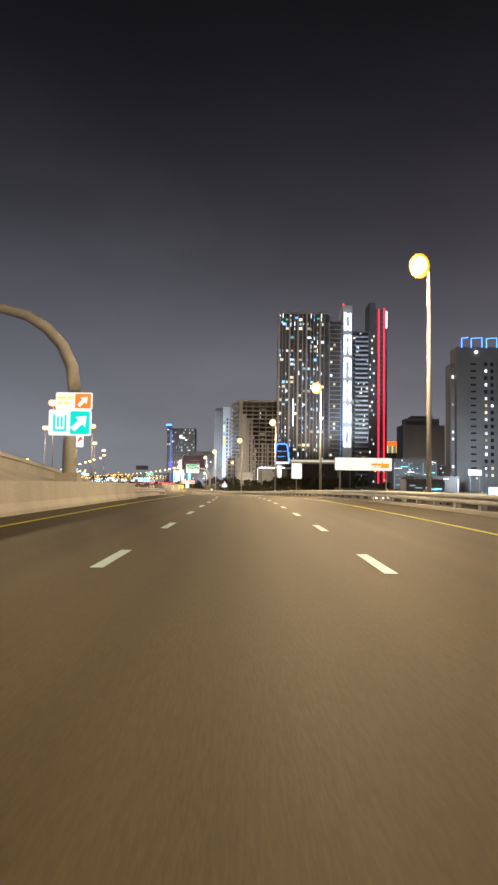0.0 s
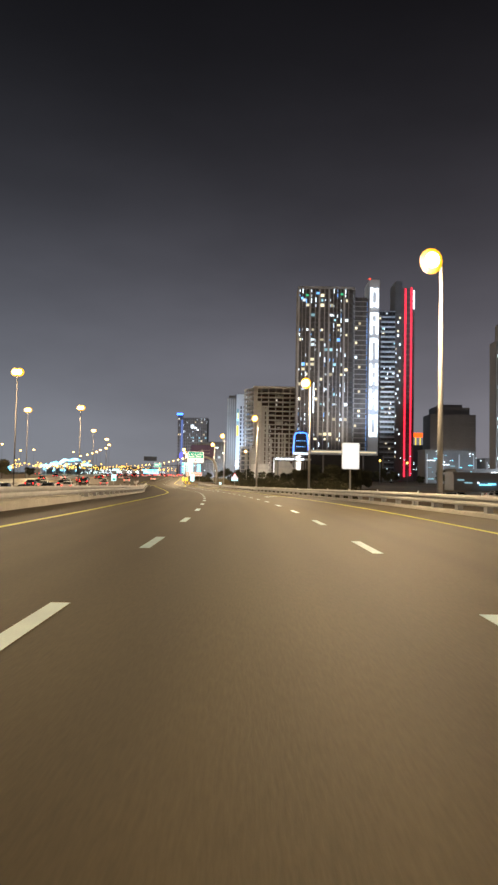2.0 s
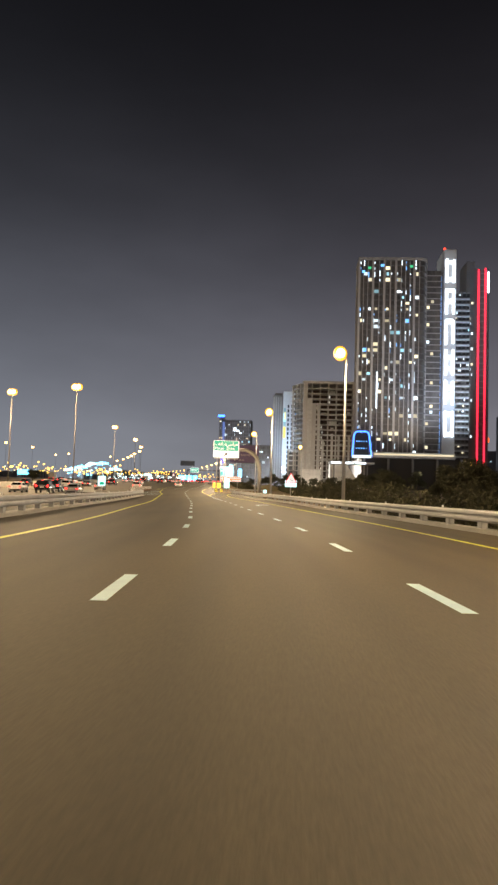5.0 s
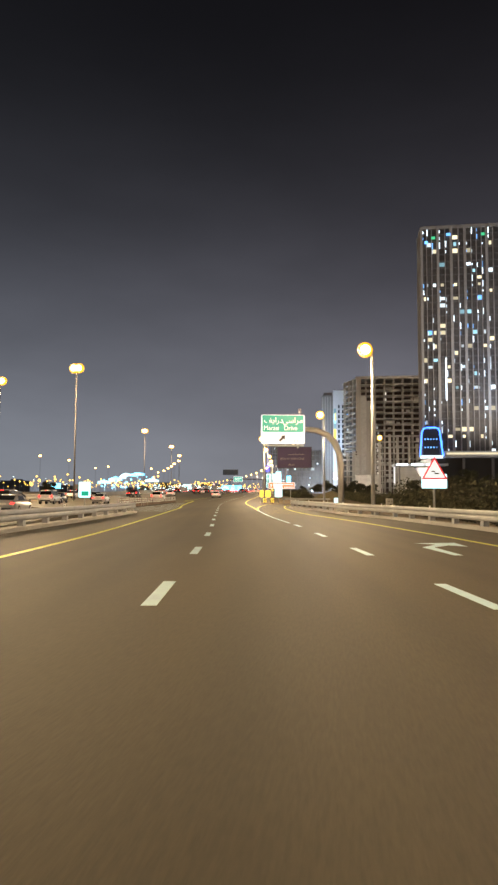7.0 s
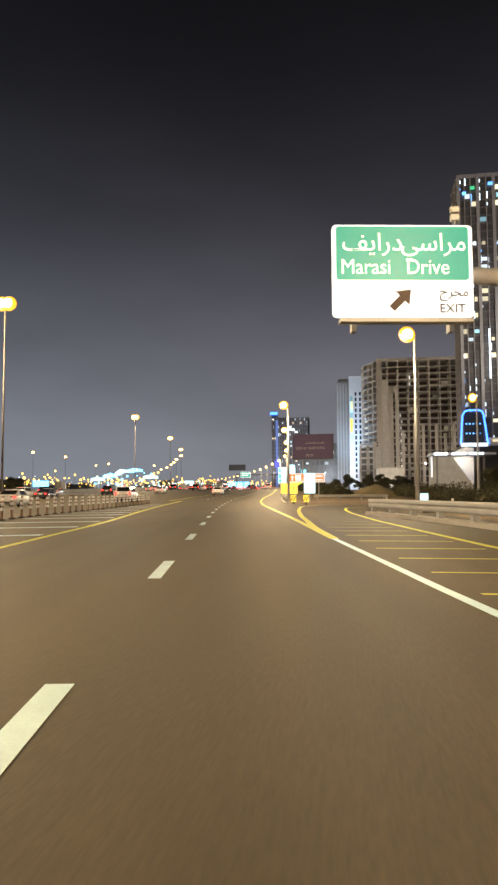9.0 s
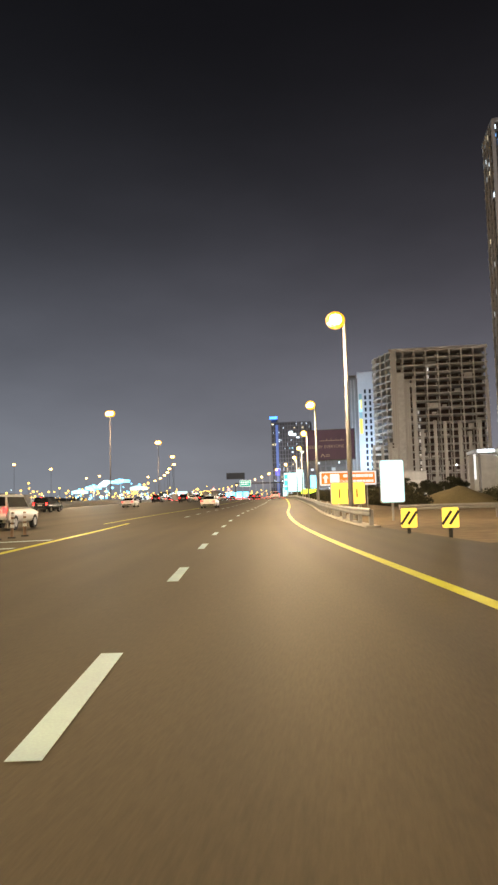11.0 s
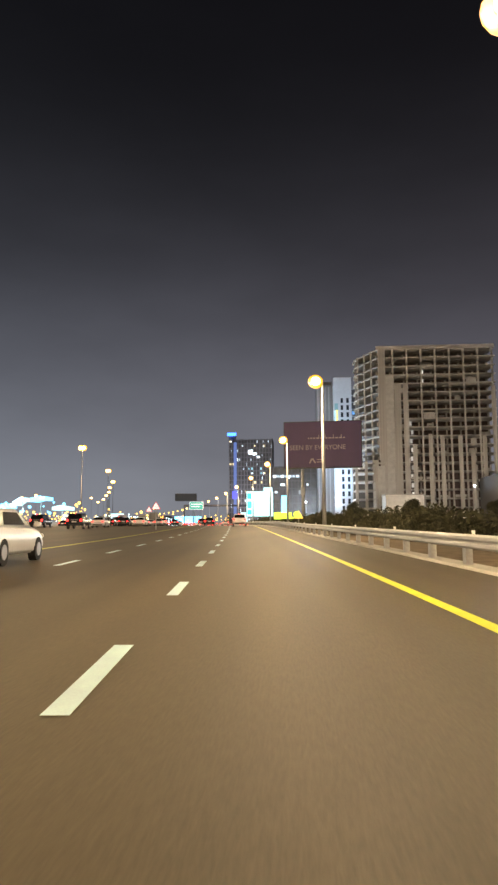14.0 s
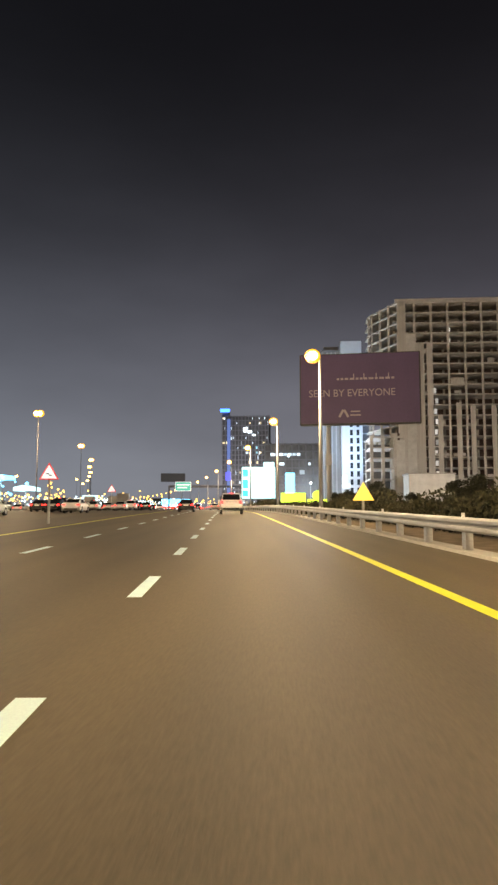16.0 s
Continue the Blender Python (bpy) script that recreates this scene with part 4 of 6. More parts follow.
for x, y, ww, dd, hh in ((88, 400, 26, 16, 17), (118, 396, 22, 14, 13), (75, 300, 20, 14, 6.5), (146, 300, 30, 20, 12), (60, 250, 14, 10, 5.0)):
    g = thing("low_building", "low dark commercial building with cyan strip lights", "building", (x, y, ground_z(y)), group="low buildings")
    bm = bmesh.new()
    box(bm, ww / 2, dd / 2, hh / 2, ww, dd, hh)
    box(bm, ww / 2, dd / 2, hh + 0.3, ww + 0.6, dd + 0.6, 0.6)
    part("body", bm, M["cladding"], g)
    strips = {"cyan_white": [], "white_led": [], "win_cyan": []}
    for k in range(int(hh // 3.2)):
        for i in range(6):
            if rng.random() < 0.6:
                strips[rng.choice(list(strips))].append(Matrix.Translation((ww * (0.12 + 0.15 * i) + rng.uniform(-1, 1), -0.2, 2.6 + 3.2 * k + rng.uniform(-0.9, 0.9))) @ Matrix.Diagonal((rng.choice((0.5, 0.9, 2.0, 3.6)) * rng.uniform(0.8, 1.2), 1, rng.uniform(0.6, 1.3), 1)))
    for kind, places in strips.items():
        if places:
            bm = bmesh.new()
            box(bm, 0, 0, 0, 1, 0.3, 0.34)
            repeated("strip_light", bm, M[kind], g, places)
    if hh > 6:
        bm = bmesh.new()
        box(bm, 0, 0.0, hh * 0.45, 0.5, 0.5, hh * 0.9)
        repeated("pier", bm, M["pale_cladding"], g, [Matrix.Translation((ww * f, 0, 0)) for f in (0.04, 0.36, 0.68, 0.97)])

# ---- signs ----
def lettering(name, words, size, mat, parent, at, turn=0.0, tilt=90.0, align="LEFT", depth=0.01, wide=1.0):
    """Raised letters as a mesh, standing upright and facing the oncoming driver."""
    cu = bpy.data.curves.new("letters", "FONT")
    cu.body, cu.size, cu.extrude, cu.align_x = words, size, depth, align
    tmp = bpy.data.objects.new("letters", cu)
    scene.collection.objects.link(tmp)
    bpy.context.view_layer.update()
    me = bpy.data.meshes.new_from_object(tmp.evaluated_get(bpy.context.evaluated_depsgraph_get()))
    bpy.data.objects.remove(tmp)
    me.materials.append(mat)
    ob = new(name, me)
    ob.parent = parent
    ob.matrix_basis = Matrix.Translation(at) @ Matrix.Rotation(turn, 4, "Z") @ Matrix.Rotation(radians(tilt), 4, "X") @ Matrix.Diagonal((wide, 1, 1, 1))
    return ob


def arrow(bm, cx, cz, size, angle, y):
    """A broad flat arrow; angle 0 points up, positive to the right."""
    pts = [(-.14, -.5), (.14, -.5), (.14, .05), (.36, .05), (0, .5), (-.36, .05), (-.14, .05)]
    a = radians(-angle)
    q = [(cx + size * (x * math.cos(a) - z * math.sin(a)), cz + size * (x * math.sin(a) + z * math.cos(a))) for x, z in pts]
    f = [bm.verts.new((x, y, z)) for x, z in q]
    b = [bm.verts.new((x, y + 0.012, z)) for x, z in q]
    bm.faces.new(f)
    bm.faces.new(b[::-1])
    for k in range(len(q)):
        j = (k + 1) % len(q)
        bm.faces.new((f[k], b[k], b[j], f[j]))


def script_bars(bm, x0, x1, z, h, y, rng, gap=0.12):
    """Writing that cannot be read, as plain bars."""
    x = x0
    while x < x1 - 0.1:
        w = min(rng.uniform(0.25, 0.6), x1 - x)
        box(bm, x + w / 2, y, z, w, 0.012, h)
        x += w + gap


# exit sign on its curved cantilever mast; its faces glow for headlight glare
g = thing("exit_sign", "green and white motorway exit sign on a curved cantilever mast", "road sign", (-14.15, 200.9, 0), heading(201))
SW, SH, SC = 3.75, 2.50, 5.44
bm = bmesh.new()
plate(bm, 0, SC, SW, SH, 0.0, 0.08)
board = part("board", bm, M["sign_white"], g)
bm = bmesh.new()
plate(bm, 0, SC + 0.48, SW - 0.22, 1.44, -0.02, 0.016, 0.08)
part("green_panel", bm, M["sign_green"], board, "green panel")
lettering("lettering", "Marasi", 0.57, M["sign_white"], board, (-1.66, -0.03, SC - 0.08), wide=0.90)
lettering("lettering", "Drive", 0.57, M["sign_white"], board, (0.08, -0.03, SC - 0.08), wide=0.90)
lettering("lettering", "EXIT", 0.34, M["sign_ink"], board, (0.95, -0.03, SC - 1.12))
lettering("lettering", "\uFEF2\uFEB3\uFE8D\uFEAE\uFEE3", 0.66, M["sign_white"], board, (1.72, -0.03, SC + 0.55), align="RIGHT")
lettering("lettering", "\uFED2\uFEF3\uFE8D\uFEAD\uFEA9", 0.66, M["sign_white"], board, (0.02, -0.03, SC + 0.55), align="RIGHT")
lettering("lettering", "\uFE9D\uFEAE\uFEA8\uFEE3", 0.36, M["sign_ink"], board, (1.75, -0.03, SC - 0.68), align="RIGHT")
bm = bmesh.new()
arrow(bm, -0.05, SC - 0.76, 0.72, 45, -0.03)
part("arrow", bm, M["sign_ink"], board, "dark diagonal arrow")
bm = bmesh.new()
zr0 = ground_z(205)
tube(bm, [(5.05, 0.5, zr0), (5.05, 0.5, 2.2), (4.92, 0.5, 3.4), (4.55, 0.5, 4.35), (3.9, 0.5, 5.0), (3.0, 0.5, 5.4), (1.9, 0.5, 5.5), (-1.8, 0.5, 5.5)], [0.30, 0.30, 0.29, 0.28, 0.27, 0.25, 0.23, 0.20], 14)
part("mast", bm, M["mast"], g, smooth=True)
bm = bmesh.new()
box(bm, 0, 0.22, SC - 0.6, 0.12, 0.3, 2.0)
repeated("bracket", bm, M["steel"], g, [Matrix.Translation((x, 0, 0)) for x in (-1.3, 1.3)])
bm = bmesh.new()
box(bm, 0, -0.25, SC - SH / 2 - 0.16, SW * 0.92, 0.35, 0.1)
part("walkway", bm, M["steel"], g)
bm = bmesh.new()
rod(bm, (1.45, 0.1, SC + SH / 2), (1.45, 0.1, SC + SH / 2 + 0.2), 0.03, 0.03, 6)
for z in (0.24, 0.46):
    box(bm, 1.45, 0.1, SC + SH / 2 + z, 0.2, 0.16, 0.17)
part("sensor", bm, M["sign_back"], g)

# toll gantry sign on the ramp to the left, its faces glowing likewise
g = thing("toll_sign", "orange and cyan direction sign on a curved mast", "road sign", (-10.64, 42.2, 0.133))
g.scale = (0.88, 0.88, 0.88)
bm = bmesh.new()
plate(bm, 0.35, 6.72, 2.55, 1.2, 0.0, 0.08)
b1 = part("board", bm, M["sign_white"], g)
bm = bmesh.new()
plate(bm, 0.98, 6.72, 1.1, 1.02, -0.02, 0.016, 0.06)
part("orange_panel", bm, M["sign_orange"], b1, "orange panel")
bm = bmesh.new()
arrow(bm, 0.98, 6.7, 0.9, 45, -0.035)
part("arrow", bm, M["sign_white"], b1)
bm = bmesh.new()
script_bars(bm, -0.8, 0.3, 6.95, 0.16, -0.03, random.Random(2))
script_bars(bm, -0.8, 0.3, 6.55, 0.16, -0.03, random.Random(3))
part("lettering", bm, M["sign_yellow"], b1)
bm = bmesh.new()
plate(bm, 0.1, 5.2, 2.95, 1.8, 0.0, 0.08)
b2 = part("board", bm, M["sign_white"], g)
bm = bmesh.new()
plate(bm, 0.8, 5.2, 1.35, 1.6, -0.02, 0.016, 0.08)
part("cyan_panel", bm, M["sign_cyan"], b2, "cyan panel")
bm = bmesh.new()
arrow(bm, 0.78, 5.2, 1.35, 45, -0.035)
part("arrow", bm, M["sign_white"], b2)
bm = bmesh.new()
box(bm, -0.98, -0.02, 5.2, 0.14, 0.02, 1.1)
box(bm, -0.2, -0.02, 5.2, 0.14, 0.02, 1.1)
box(bm, -0.6, -0.02, 4.66, 0.9, 0.02, 0.14)
for k in (0, 1):
    box(bm, -0.72 + 0.26 * k, -0.02, 5.25, 0.14, 0.02, 0.75)
part("symbol", bm, M["sign_cyan"], b2)
bm = bmesh.new()
plate(bm, 0.82, 3.9, 0.5, 0.8, 0.0, 0.06, 0.05)
part("small_board", bm, M["sign_white"], g)
bm = bmesh.new()
arrow(bm, 0.84, 4.05, 0.42, 40, -0.02)
part("arrow", bm, M["sign_red"], g, "small red arrow")
bm = bmesh.new()
tube(bm, [(0.0, 0.5, -2.6), (0.05, 0.5, 4.0), (0.25, 0.5, 7.6), (0.0, 0.5, 9.2), (-0.7, 0.5, 10.7), (-1.8, 0.5, 11.9), (-3.2, 0.5, 12.8), (-5.0, 0.5, 13.3), (-8.0, 0.5, 13.5), (-14, 0.5, 13.5)], [0.52, 0.5, 0.46, 0.44, 0.42, 0.40, 0.38, 0.36, 0.34, 0.32], 14)
part("mast", bm, M["concrete"], g, smooth=True)
bm = bmesh.new()
box(bm, 0, 0.5, 0.0, 1.5, 1.5, 3.4)
part("plinth", bm, M["concrete"], g)


def posted_sign(name, label, x, y, z0, z1, w, face, legs=(0.0,), turn=None, category="road sign"):
    """A board with a glowing face on one or more posts that stand on the ground."""
    g = thing(name, label, category, (x, y, 0), heading(y) if turn is None else turn)
    bm = bmesh.new()
    plate(bm, 0, (z0 + z1) / 2, w, z1 - z0, 0, 0.10, min(0.1, w / 8))
    b = part("board", bm, M[face], g)
    bm = bmesh.new()
    plate(bm, 0, (z0 + z1) / 2, w + 0.1, z1 - z0 + 0.1, 0.06, 0.09, min(0.1, w / 8))
    part("frame", bm, M["sign_back"], g)
    zb = min(ground_z(y), road_z(y)) - 0.05
    bm = bmesh.new()
    rod(bm, (0, 0.18, zb), (0, 0.18, z1 - 0.2), 0.07, 0.07, 8)
    repeated("post", bm, M["pole"], g, [Matrix.Translation((k, 0, 0)) for k in legs])
    return g, b


g, b = posted_sign("road_sign", "bright white panel road sign on a single post", 7.95, 99.0, 2.0, 4.2, 1.45, "sign_white")
bm = bmesh.new()
box(bm, 0, -0.02, 3.1, 1.05, 0.015, 1.7)
part("panel", bm, M["screen"], b)
g, b = posted_sign("direction_board", "long direction board beside the rail, its headlight glare drawn in cream and amber", 11.45, 64.5, 2.55, 3.7, 5.35, "sign_white", (-2.2, 2.2), turn=0.05)
# cream plate stands in for headlight glare over a brown board
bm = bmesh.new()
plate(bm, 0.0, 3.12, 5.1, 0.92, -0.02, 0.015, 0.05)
part("cream_panel", bm, M.setdefault("sign_glare", glowing("cream_sign_glare", (1.0, 0.93, 0.74), 1.1, (0.5, 0.47, 0.4))), b, "cream panel standing in for headlight glare")
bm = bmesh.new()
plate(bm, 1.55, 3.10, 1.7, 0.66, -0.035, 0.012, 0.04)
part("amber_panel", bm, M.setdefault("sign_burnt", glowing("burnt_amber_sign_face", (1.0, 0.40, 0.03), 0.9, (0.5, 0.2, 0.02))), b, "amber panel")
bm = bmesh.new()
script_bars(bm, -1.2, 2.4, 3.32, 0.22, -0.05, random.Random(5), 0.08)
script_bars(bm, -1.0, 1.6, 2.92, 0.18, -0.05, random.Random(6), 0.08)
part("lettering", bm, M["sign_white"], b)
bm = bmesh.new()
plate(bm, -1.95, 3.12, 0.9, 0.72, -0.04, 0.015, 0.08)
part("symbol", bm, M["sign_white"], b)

# brown direction board
g, b = posted_sign("direction_board", "wide orange-brown direction board with white border on two posts", -22.9, 295.5, 0.95, 2.36, 5.9, "sign_white", (-1.7, 2.0), turn=0.22)
bm = bmesh.new()
plate(bm, 0, 1.655, 5.64, 1.17, -0.02, 0.015, 0.1)
part("orange_panel", bm, M["sign_orange"], b)
bm = bmesh.new()
arrow(bm, -2.38, 1.64, 0.88, 0, -0.035)
part("arrow", bm, M["sign_white"], b)
bm = bmesh.new()
plate(bm, -1.42, 1.65, 0.98, 0.92, -0.035, 0.012, 0.1)
part("symbol", bm, M["sign_white"], b)
lettering("lettering", "Dubai", 0.45, M["sign_white"], b, (-0.85, -0.035, 1.19))
bm = bmesh.new()
script_bars(bm, 0.45, 2.65, 1.33, 0.24, -0.03, random.Random(8), 0.07)
script_bars(bm, -0.5, 2.6, 1.90, 0.29, -0.03, random.Random(9), 0.06)
part("lettering", bm, M["sign_white"], b)

g, b = posted_sign("road_sign", "tall narrow bright white sign at the gore", -20.4, 262.0, -0.7, 1.6, 1.25, "screen")
g, b = posted_sign("chevron_board", "yellow chevron board at the gore, glowing for headlight glare", -22.85, 263.0, -0.75, 0.45, 1.9, "sign_yellow", (-0.7, 0.7))
bm = bmesh.new()
for k in (-1, 0, 1):
    box(bm, 0.5 * k, -0.02, -0.15, 0.07, 0.015, 0.5, 0)
part("chevron", bm, M["sign_ink"], b)
g, b = posted_sign("road_sign", "white panel sign with a green field beside the far lanes", -34.7, 208.4, -0.55, 1.0, 1.15, "screen")
bm = bmesh.new()
plate(bm, 0.05, -0.15, 0.7, 0.45, -0.02, 0.015, 0.05)
part("green_panel", bm, M["sign_green"], b)


def warning_sign(label, x, y, z0, size, plate_under=False, yellow=False):
    """A red-edged triangle on a post, with or without a white backing plate."""
    g = thing("warning_sign", label, "road sign", (x, y, 0), heading(y), group="warning signs")
    def tri(bm, s, yy, t, zc):
        q = [(-s / 2, zc), (s / 2, zc), (0, zc + s * 0.87)]
        f = [bm.verts.new((a, yy, c)) for a, c in q]
        k = [bm.verts.new((a, yy + t, c)) for a, c in q]
        bm.faces.new(f)
        bm.faces.new(k[::-1])
        for i in range(3):
            j = (i + 1) % 3
            bm.faces.new((f[i], k[i], k[j], f[j]))
    bm = bmesh.new()
    tri(bm, size, 0, 0.05, z0)
    t1 = part("triangle", bm, M["sign_yellow" if yellow else "sign_red"], g)
    bm = bmesh.new()
    tri(bm, size * 0.80, -0.012, 0.01, z0 + size * 0.055)
    part("field", bm, M["sign_yellow" if yellow else "sign_white"], t1)
    if not yellow:
        bm = bmesh.new()
        box(bm, -size * 0.06, -0.02, z0 + size * 0.30, size * 0.14, 0.01, size * 0.06)
        box(bm, size * 0.08, -0.02, z0 + size * 0.22, size * 0.18, 0.01, size * 0.06)
        part("symbol", bm, M["sign_ink"], t1)
    if plate_under:
        bm = bmesh.new()
        plate(bm, 0, z0 - 0.1, size * 0.98, 0.75, 0.06, 0.05, 0.05)
        part("backing", bm, M["screen"], g)
    bm = bmesh.new()
    rod(bm, (0, 0.14, min(ground_z(y), road_z(y)) - 0.05), (0, 0.14, z0 + size * 0.5), 0.06, 0.06, 8)
    part("post", bm, M["pole"], g)
    return g


warning_sign("white and red triangle warning sign on a backing plate", -4.3, 179.0, 0.75, 1.35, True)
warning_sign("yellow triangle warning sign beside the rail, glowing for headlight glare", -31.3, 355.6, 0.6, 0.95, False, True)
warning_sign("white triangle warning sign with red edge on a tall post", -46.4, 357.0, 1.65, 0.95)
warning_sign("white triangle warning sign among the far traffic", -66.0, 440.0, 3.2, 1.5)

# green overhead sign far down the road
g = thing("overhead_sign", "green overhead direction sign on a gantry far ahead", "road sign", (-75.5, 570, 0.1), 0.15)
bm = bmesh.new()
plate(bm, 0, 8.4, 5.7, 3.3, 0, 0.12, 0.15)
b = part("board", bm, M["sign_white"], g)
bm = bmesh.new()
plate(bm, 0, 8.4, 5.4, 3.0, -0.02, 0.015, 0.12)
part("green_panel", bm, M.setdefault("bright_green", glowing("bright_green_sign_face", (0.0, 0.50, 0.36), 1.0)), b)
bm = bmesh.new()
script_bars(bm, -2.2, 2.2, 9.0, 0.4, -0.03, random.Random(15))
script_bars(bm, -2.0, 1.4, 8.0, 0.4, -0.03, random.Random(16))
part("lettering", bm, M["sign_white"], b)
bm = bmesh.new()
box(bm, 10, 0.4, 8.4, 30, 0.4, 0.8)
part("beam", bm, M["dark_metal"], g)
bm = bmesh.new()
box(bm, 0, 0.4, 4.2, 0.5, 0.5, 8.8)
repeated("post", bm, M["dark_metal"], g, [Matrix.Translation((x, 0, 0)) for x in (-5, 25)])

# advertising screen and billboard
g = thing("led_screen", "large overexposed white advertising screen beside the road", "billboard", (-42.6, 470, 0), 0.1)
bm = bmesh.new()
plate(bm, 0, 5.85, 7.1, 6.7, 0, 0.5, 0.15)
b = part("screen_face", bm, M["screen"], g)
bm = bmesh.new()
plate(bm, 2.2, 9.7, 2.3, 1.1, 0, 0.5, 0.1)
part("top_panel", bm, M["screen"], g)
bm = bmesh.new()
for zz, hh in ((7.9, 1.5), (5.6, 1.8), (3.6, 1.2)):
    box(bm, -2.8, -0.02, zz, 1.1, 0.03, hh)
part("cyan_patch", bm, M["screen_cyan"], b)
bm = bmesh.new()
plate(bm, 0, 5.85, 7.4, 7.0, 0.2, 0.5, 0.15)
part("frame", bm, M["dark_metal"], g)
bm = bmesh.new()
rod(bm, (0, 0.7, -0.3), (0, 0.7, 3.0), 0.35, 0.35, 12)
part("post", bm, M["dark_metal"], g)

g = thing("billboard", "large dark plum billboard with pale lettering on a monopole", "billboard", (-27.6, 398, 0), -0.10)
bm = bmesh.new()
plate(bm, 0, 13.2, 12.6, 7.5, 0, 0.5, 0.1)
b = part("panel", bm, M["billboard"], g)
lettering("lettering", "SEEN BY EVERYONE", 1.12, M["billboard_ink"], b, (3.8, -0.03, 12.35), align="RIGHT", wide=0.93)
bm = bmesh.new()
script_bars(bm, -2.4, 3.7, 14.25, 0.22, -0.02, random.Random(31), 0.15)
for x in (-0.6, 0.5, 1.8, 3.1):
    box(bm, x, -0.02, 14.5, 0.10, 0.012, 0.6)
part("lettering", bm, M["billboard_ink"], b)
bm = bmesh.new()
for sx in (-1, 1):
    v = box(bm, 0, -0.02, 0, 0.24, 0.012, 0.9)
    bmesh.ops.transform(bm, matrix=Matrix.Translation((-1.7 + sx * 0.26, 0, 10.5)) @ Matrix.Rotation(sx * 0.5 * -1, 4, "Y"), verts=v)
box(bm, -0.45, -0.02, 10.7, 1.0, 0.012, 0.14)
box(bm, -0.45, -0.02, 10.3, 1.1, 0.012, 0.16)
part("emblem", bm, M["billboard_ink"], b)
bm = bmesh.new()
plate(bm, 0, 13.2, 12.9, 7.8, 0.25, 0.7, 0.1)
part("frame", bm, M["dark_metal"], g)
bm = bmesh.new()
rod(bm, (-3.4, 0.95, -0.4), (-3.4, 0.95, 10.5), 0.26, 0.24, 16)
part("monopole", bm, M["pole"], g, smooth=True)
bm = bmesh.new()
box(bm, -3.4, 0.62, 5.6, 0.7, 0.2, 1.3)
part("cabinet", bm, M["pole"], g)

g = thing("lit_totem", "slim cyan-white lit totem behind the advertising screen", "sign", (-36.0, 476, ground_z(476)), 0.1)
bm = bmesh.new()
plate(bm, 0, 6.2, 2.0, 4.6, 0, 0.5, 0.15)
part("face", bm, M["cyan_white"], g)
bm = bmesh.new()
box(bm, 0, 0.25, 2.0, 0.5, 0.3, 4.2)
part("post", bm, M["dark_metal"], g)

g = thing("message_board", "unlit dark message board on a single far mast", "road sign", (-92.0, 640, ground_z(640)), 0.15)
bm = bmesh.new()
plate(bm, 0, 15.2, 11.2, 3.9, 0, 0.6, 0.2)
part("board", bm, M["dark_metal"], g)
bm = bmesh.new()
rod(bm, (4.0, 0.8, 0), (4.0, 0.8, 15.5), 0.4, 0.3, 10)
part("mast", bm, M["pole"], g)

# lit yellow-green boxes by the road
g = thing("lit_box_sign", "low yellow-green lit box sign beside the rail", "sign", (-34.9, 420, 0.0), 0.1)
bm = bmesh.new()
plate(bm, 0, 1.85, 3.4, 1.3, 0, 0.6, 0.1)
part("box", bm, M["yellow_green"], g)
bm = bmesh.new()
box(bm, 0, 0.3, 0.5, 2.6, 0.4, 1.6)
part("base", bm, M["dark_metal"], g)
g = thing("lit_box_sign", "yellow-green lit box sign with a round top", "sign", (-32.0, 405, 0.0), 0.1)
bm = bmesh.new()
plate(bm, 0, 1.0, 2.2, 0.8, 0, 0.6, 0.08)
part("box", bm, M["yellow_green"], g)
bm = bmesh.new()
rod(bm, (0, 0, 1.85), (0, 0.5, 1.85), 0.55, 0.55, 20)
part("disc", bm, M["yellow_green"], g)
bm = bmesh.new()
box(bm, 0, 0.3, 0.1, 1.6, 0.4, 1.1)
part("base", bm, M["dark_metal"], g)


# ---- road furniture ----
# concrete barrier and the ramp parapet on the left at the start
def barrier(name, label, ys, off, prof, parent=None):
    """A concrete profile swept along the road; prof: (sideways, height) pairs."""
    bm = bmesh.new()
    rows = []
    for y in ys:
        rows.append([bm.verts.new(spot(y, (off(y) if callable(off) else off) + dx) + Vector((0, 0, (dz(y) if callable(dz) else dz)))) for dx, dz in prof])
    n = len(prof)
    for a, b in zip(rows, rows[1:]):
        for k in range(n):
            bm.faces.new((a[k], a[(k + 1) % n], b[(k + 1) % n], b[k]))
    bm.faces.new(rows[0][::-1])
    bm.faces.new(rows[-1])
    return tagged(part(name, bm, M["concrete"]), label, "barrier", kind="structure")


barrier("concrete_barrier", "pale concrete barrier wall along the road edge", steps(-60, 47, 4), -6.95, [(0.22, 0.0), (0.22, 0.12), (0.1, 0.35), (0.04, 1.02), (-0.2, 1.02), (-0.26, 0.35), (-0.4, 0.12), (-0.4, 0.0)])
top = lambda y: float(np.interp(y, [-60, 20, 33, 60, 75], [4.6, 3.3, 2.65, 1.3, 0.5]))
barrier("ramp_parapet", "sloping pale concrete parapet of the neighbouring ramp", steps(-60, 75, 5), -12.6, [(0.2, -1.9), (0.2, lambda y: top(y) - 0.25), (0.34, lambda y: top(y) - 0.2), (0.34, top), (-0.2, top), (-0.2, -1.9)])
top2 = lambda y: top(y) - 0.75
barrier("ramp_slope", "sloping concrete verge below the ramp parapet", steps(-60, 75, 5), -12.3, [(0.0, -1.5), (5.0, -1.5), (5.0, 0.30), (3.2, 0.5), (0.0, top2)])
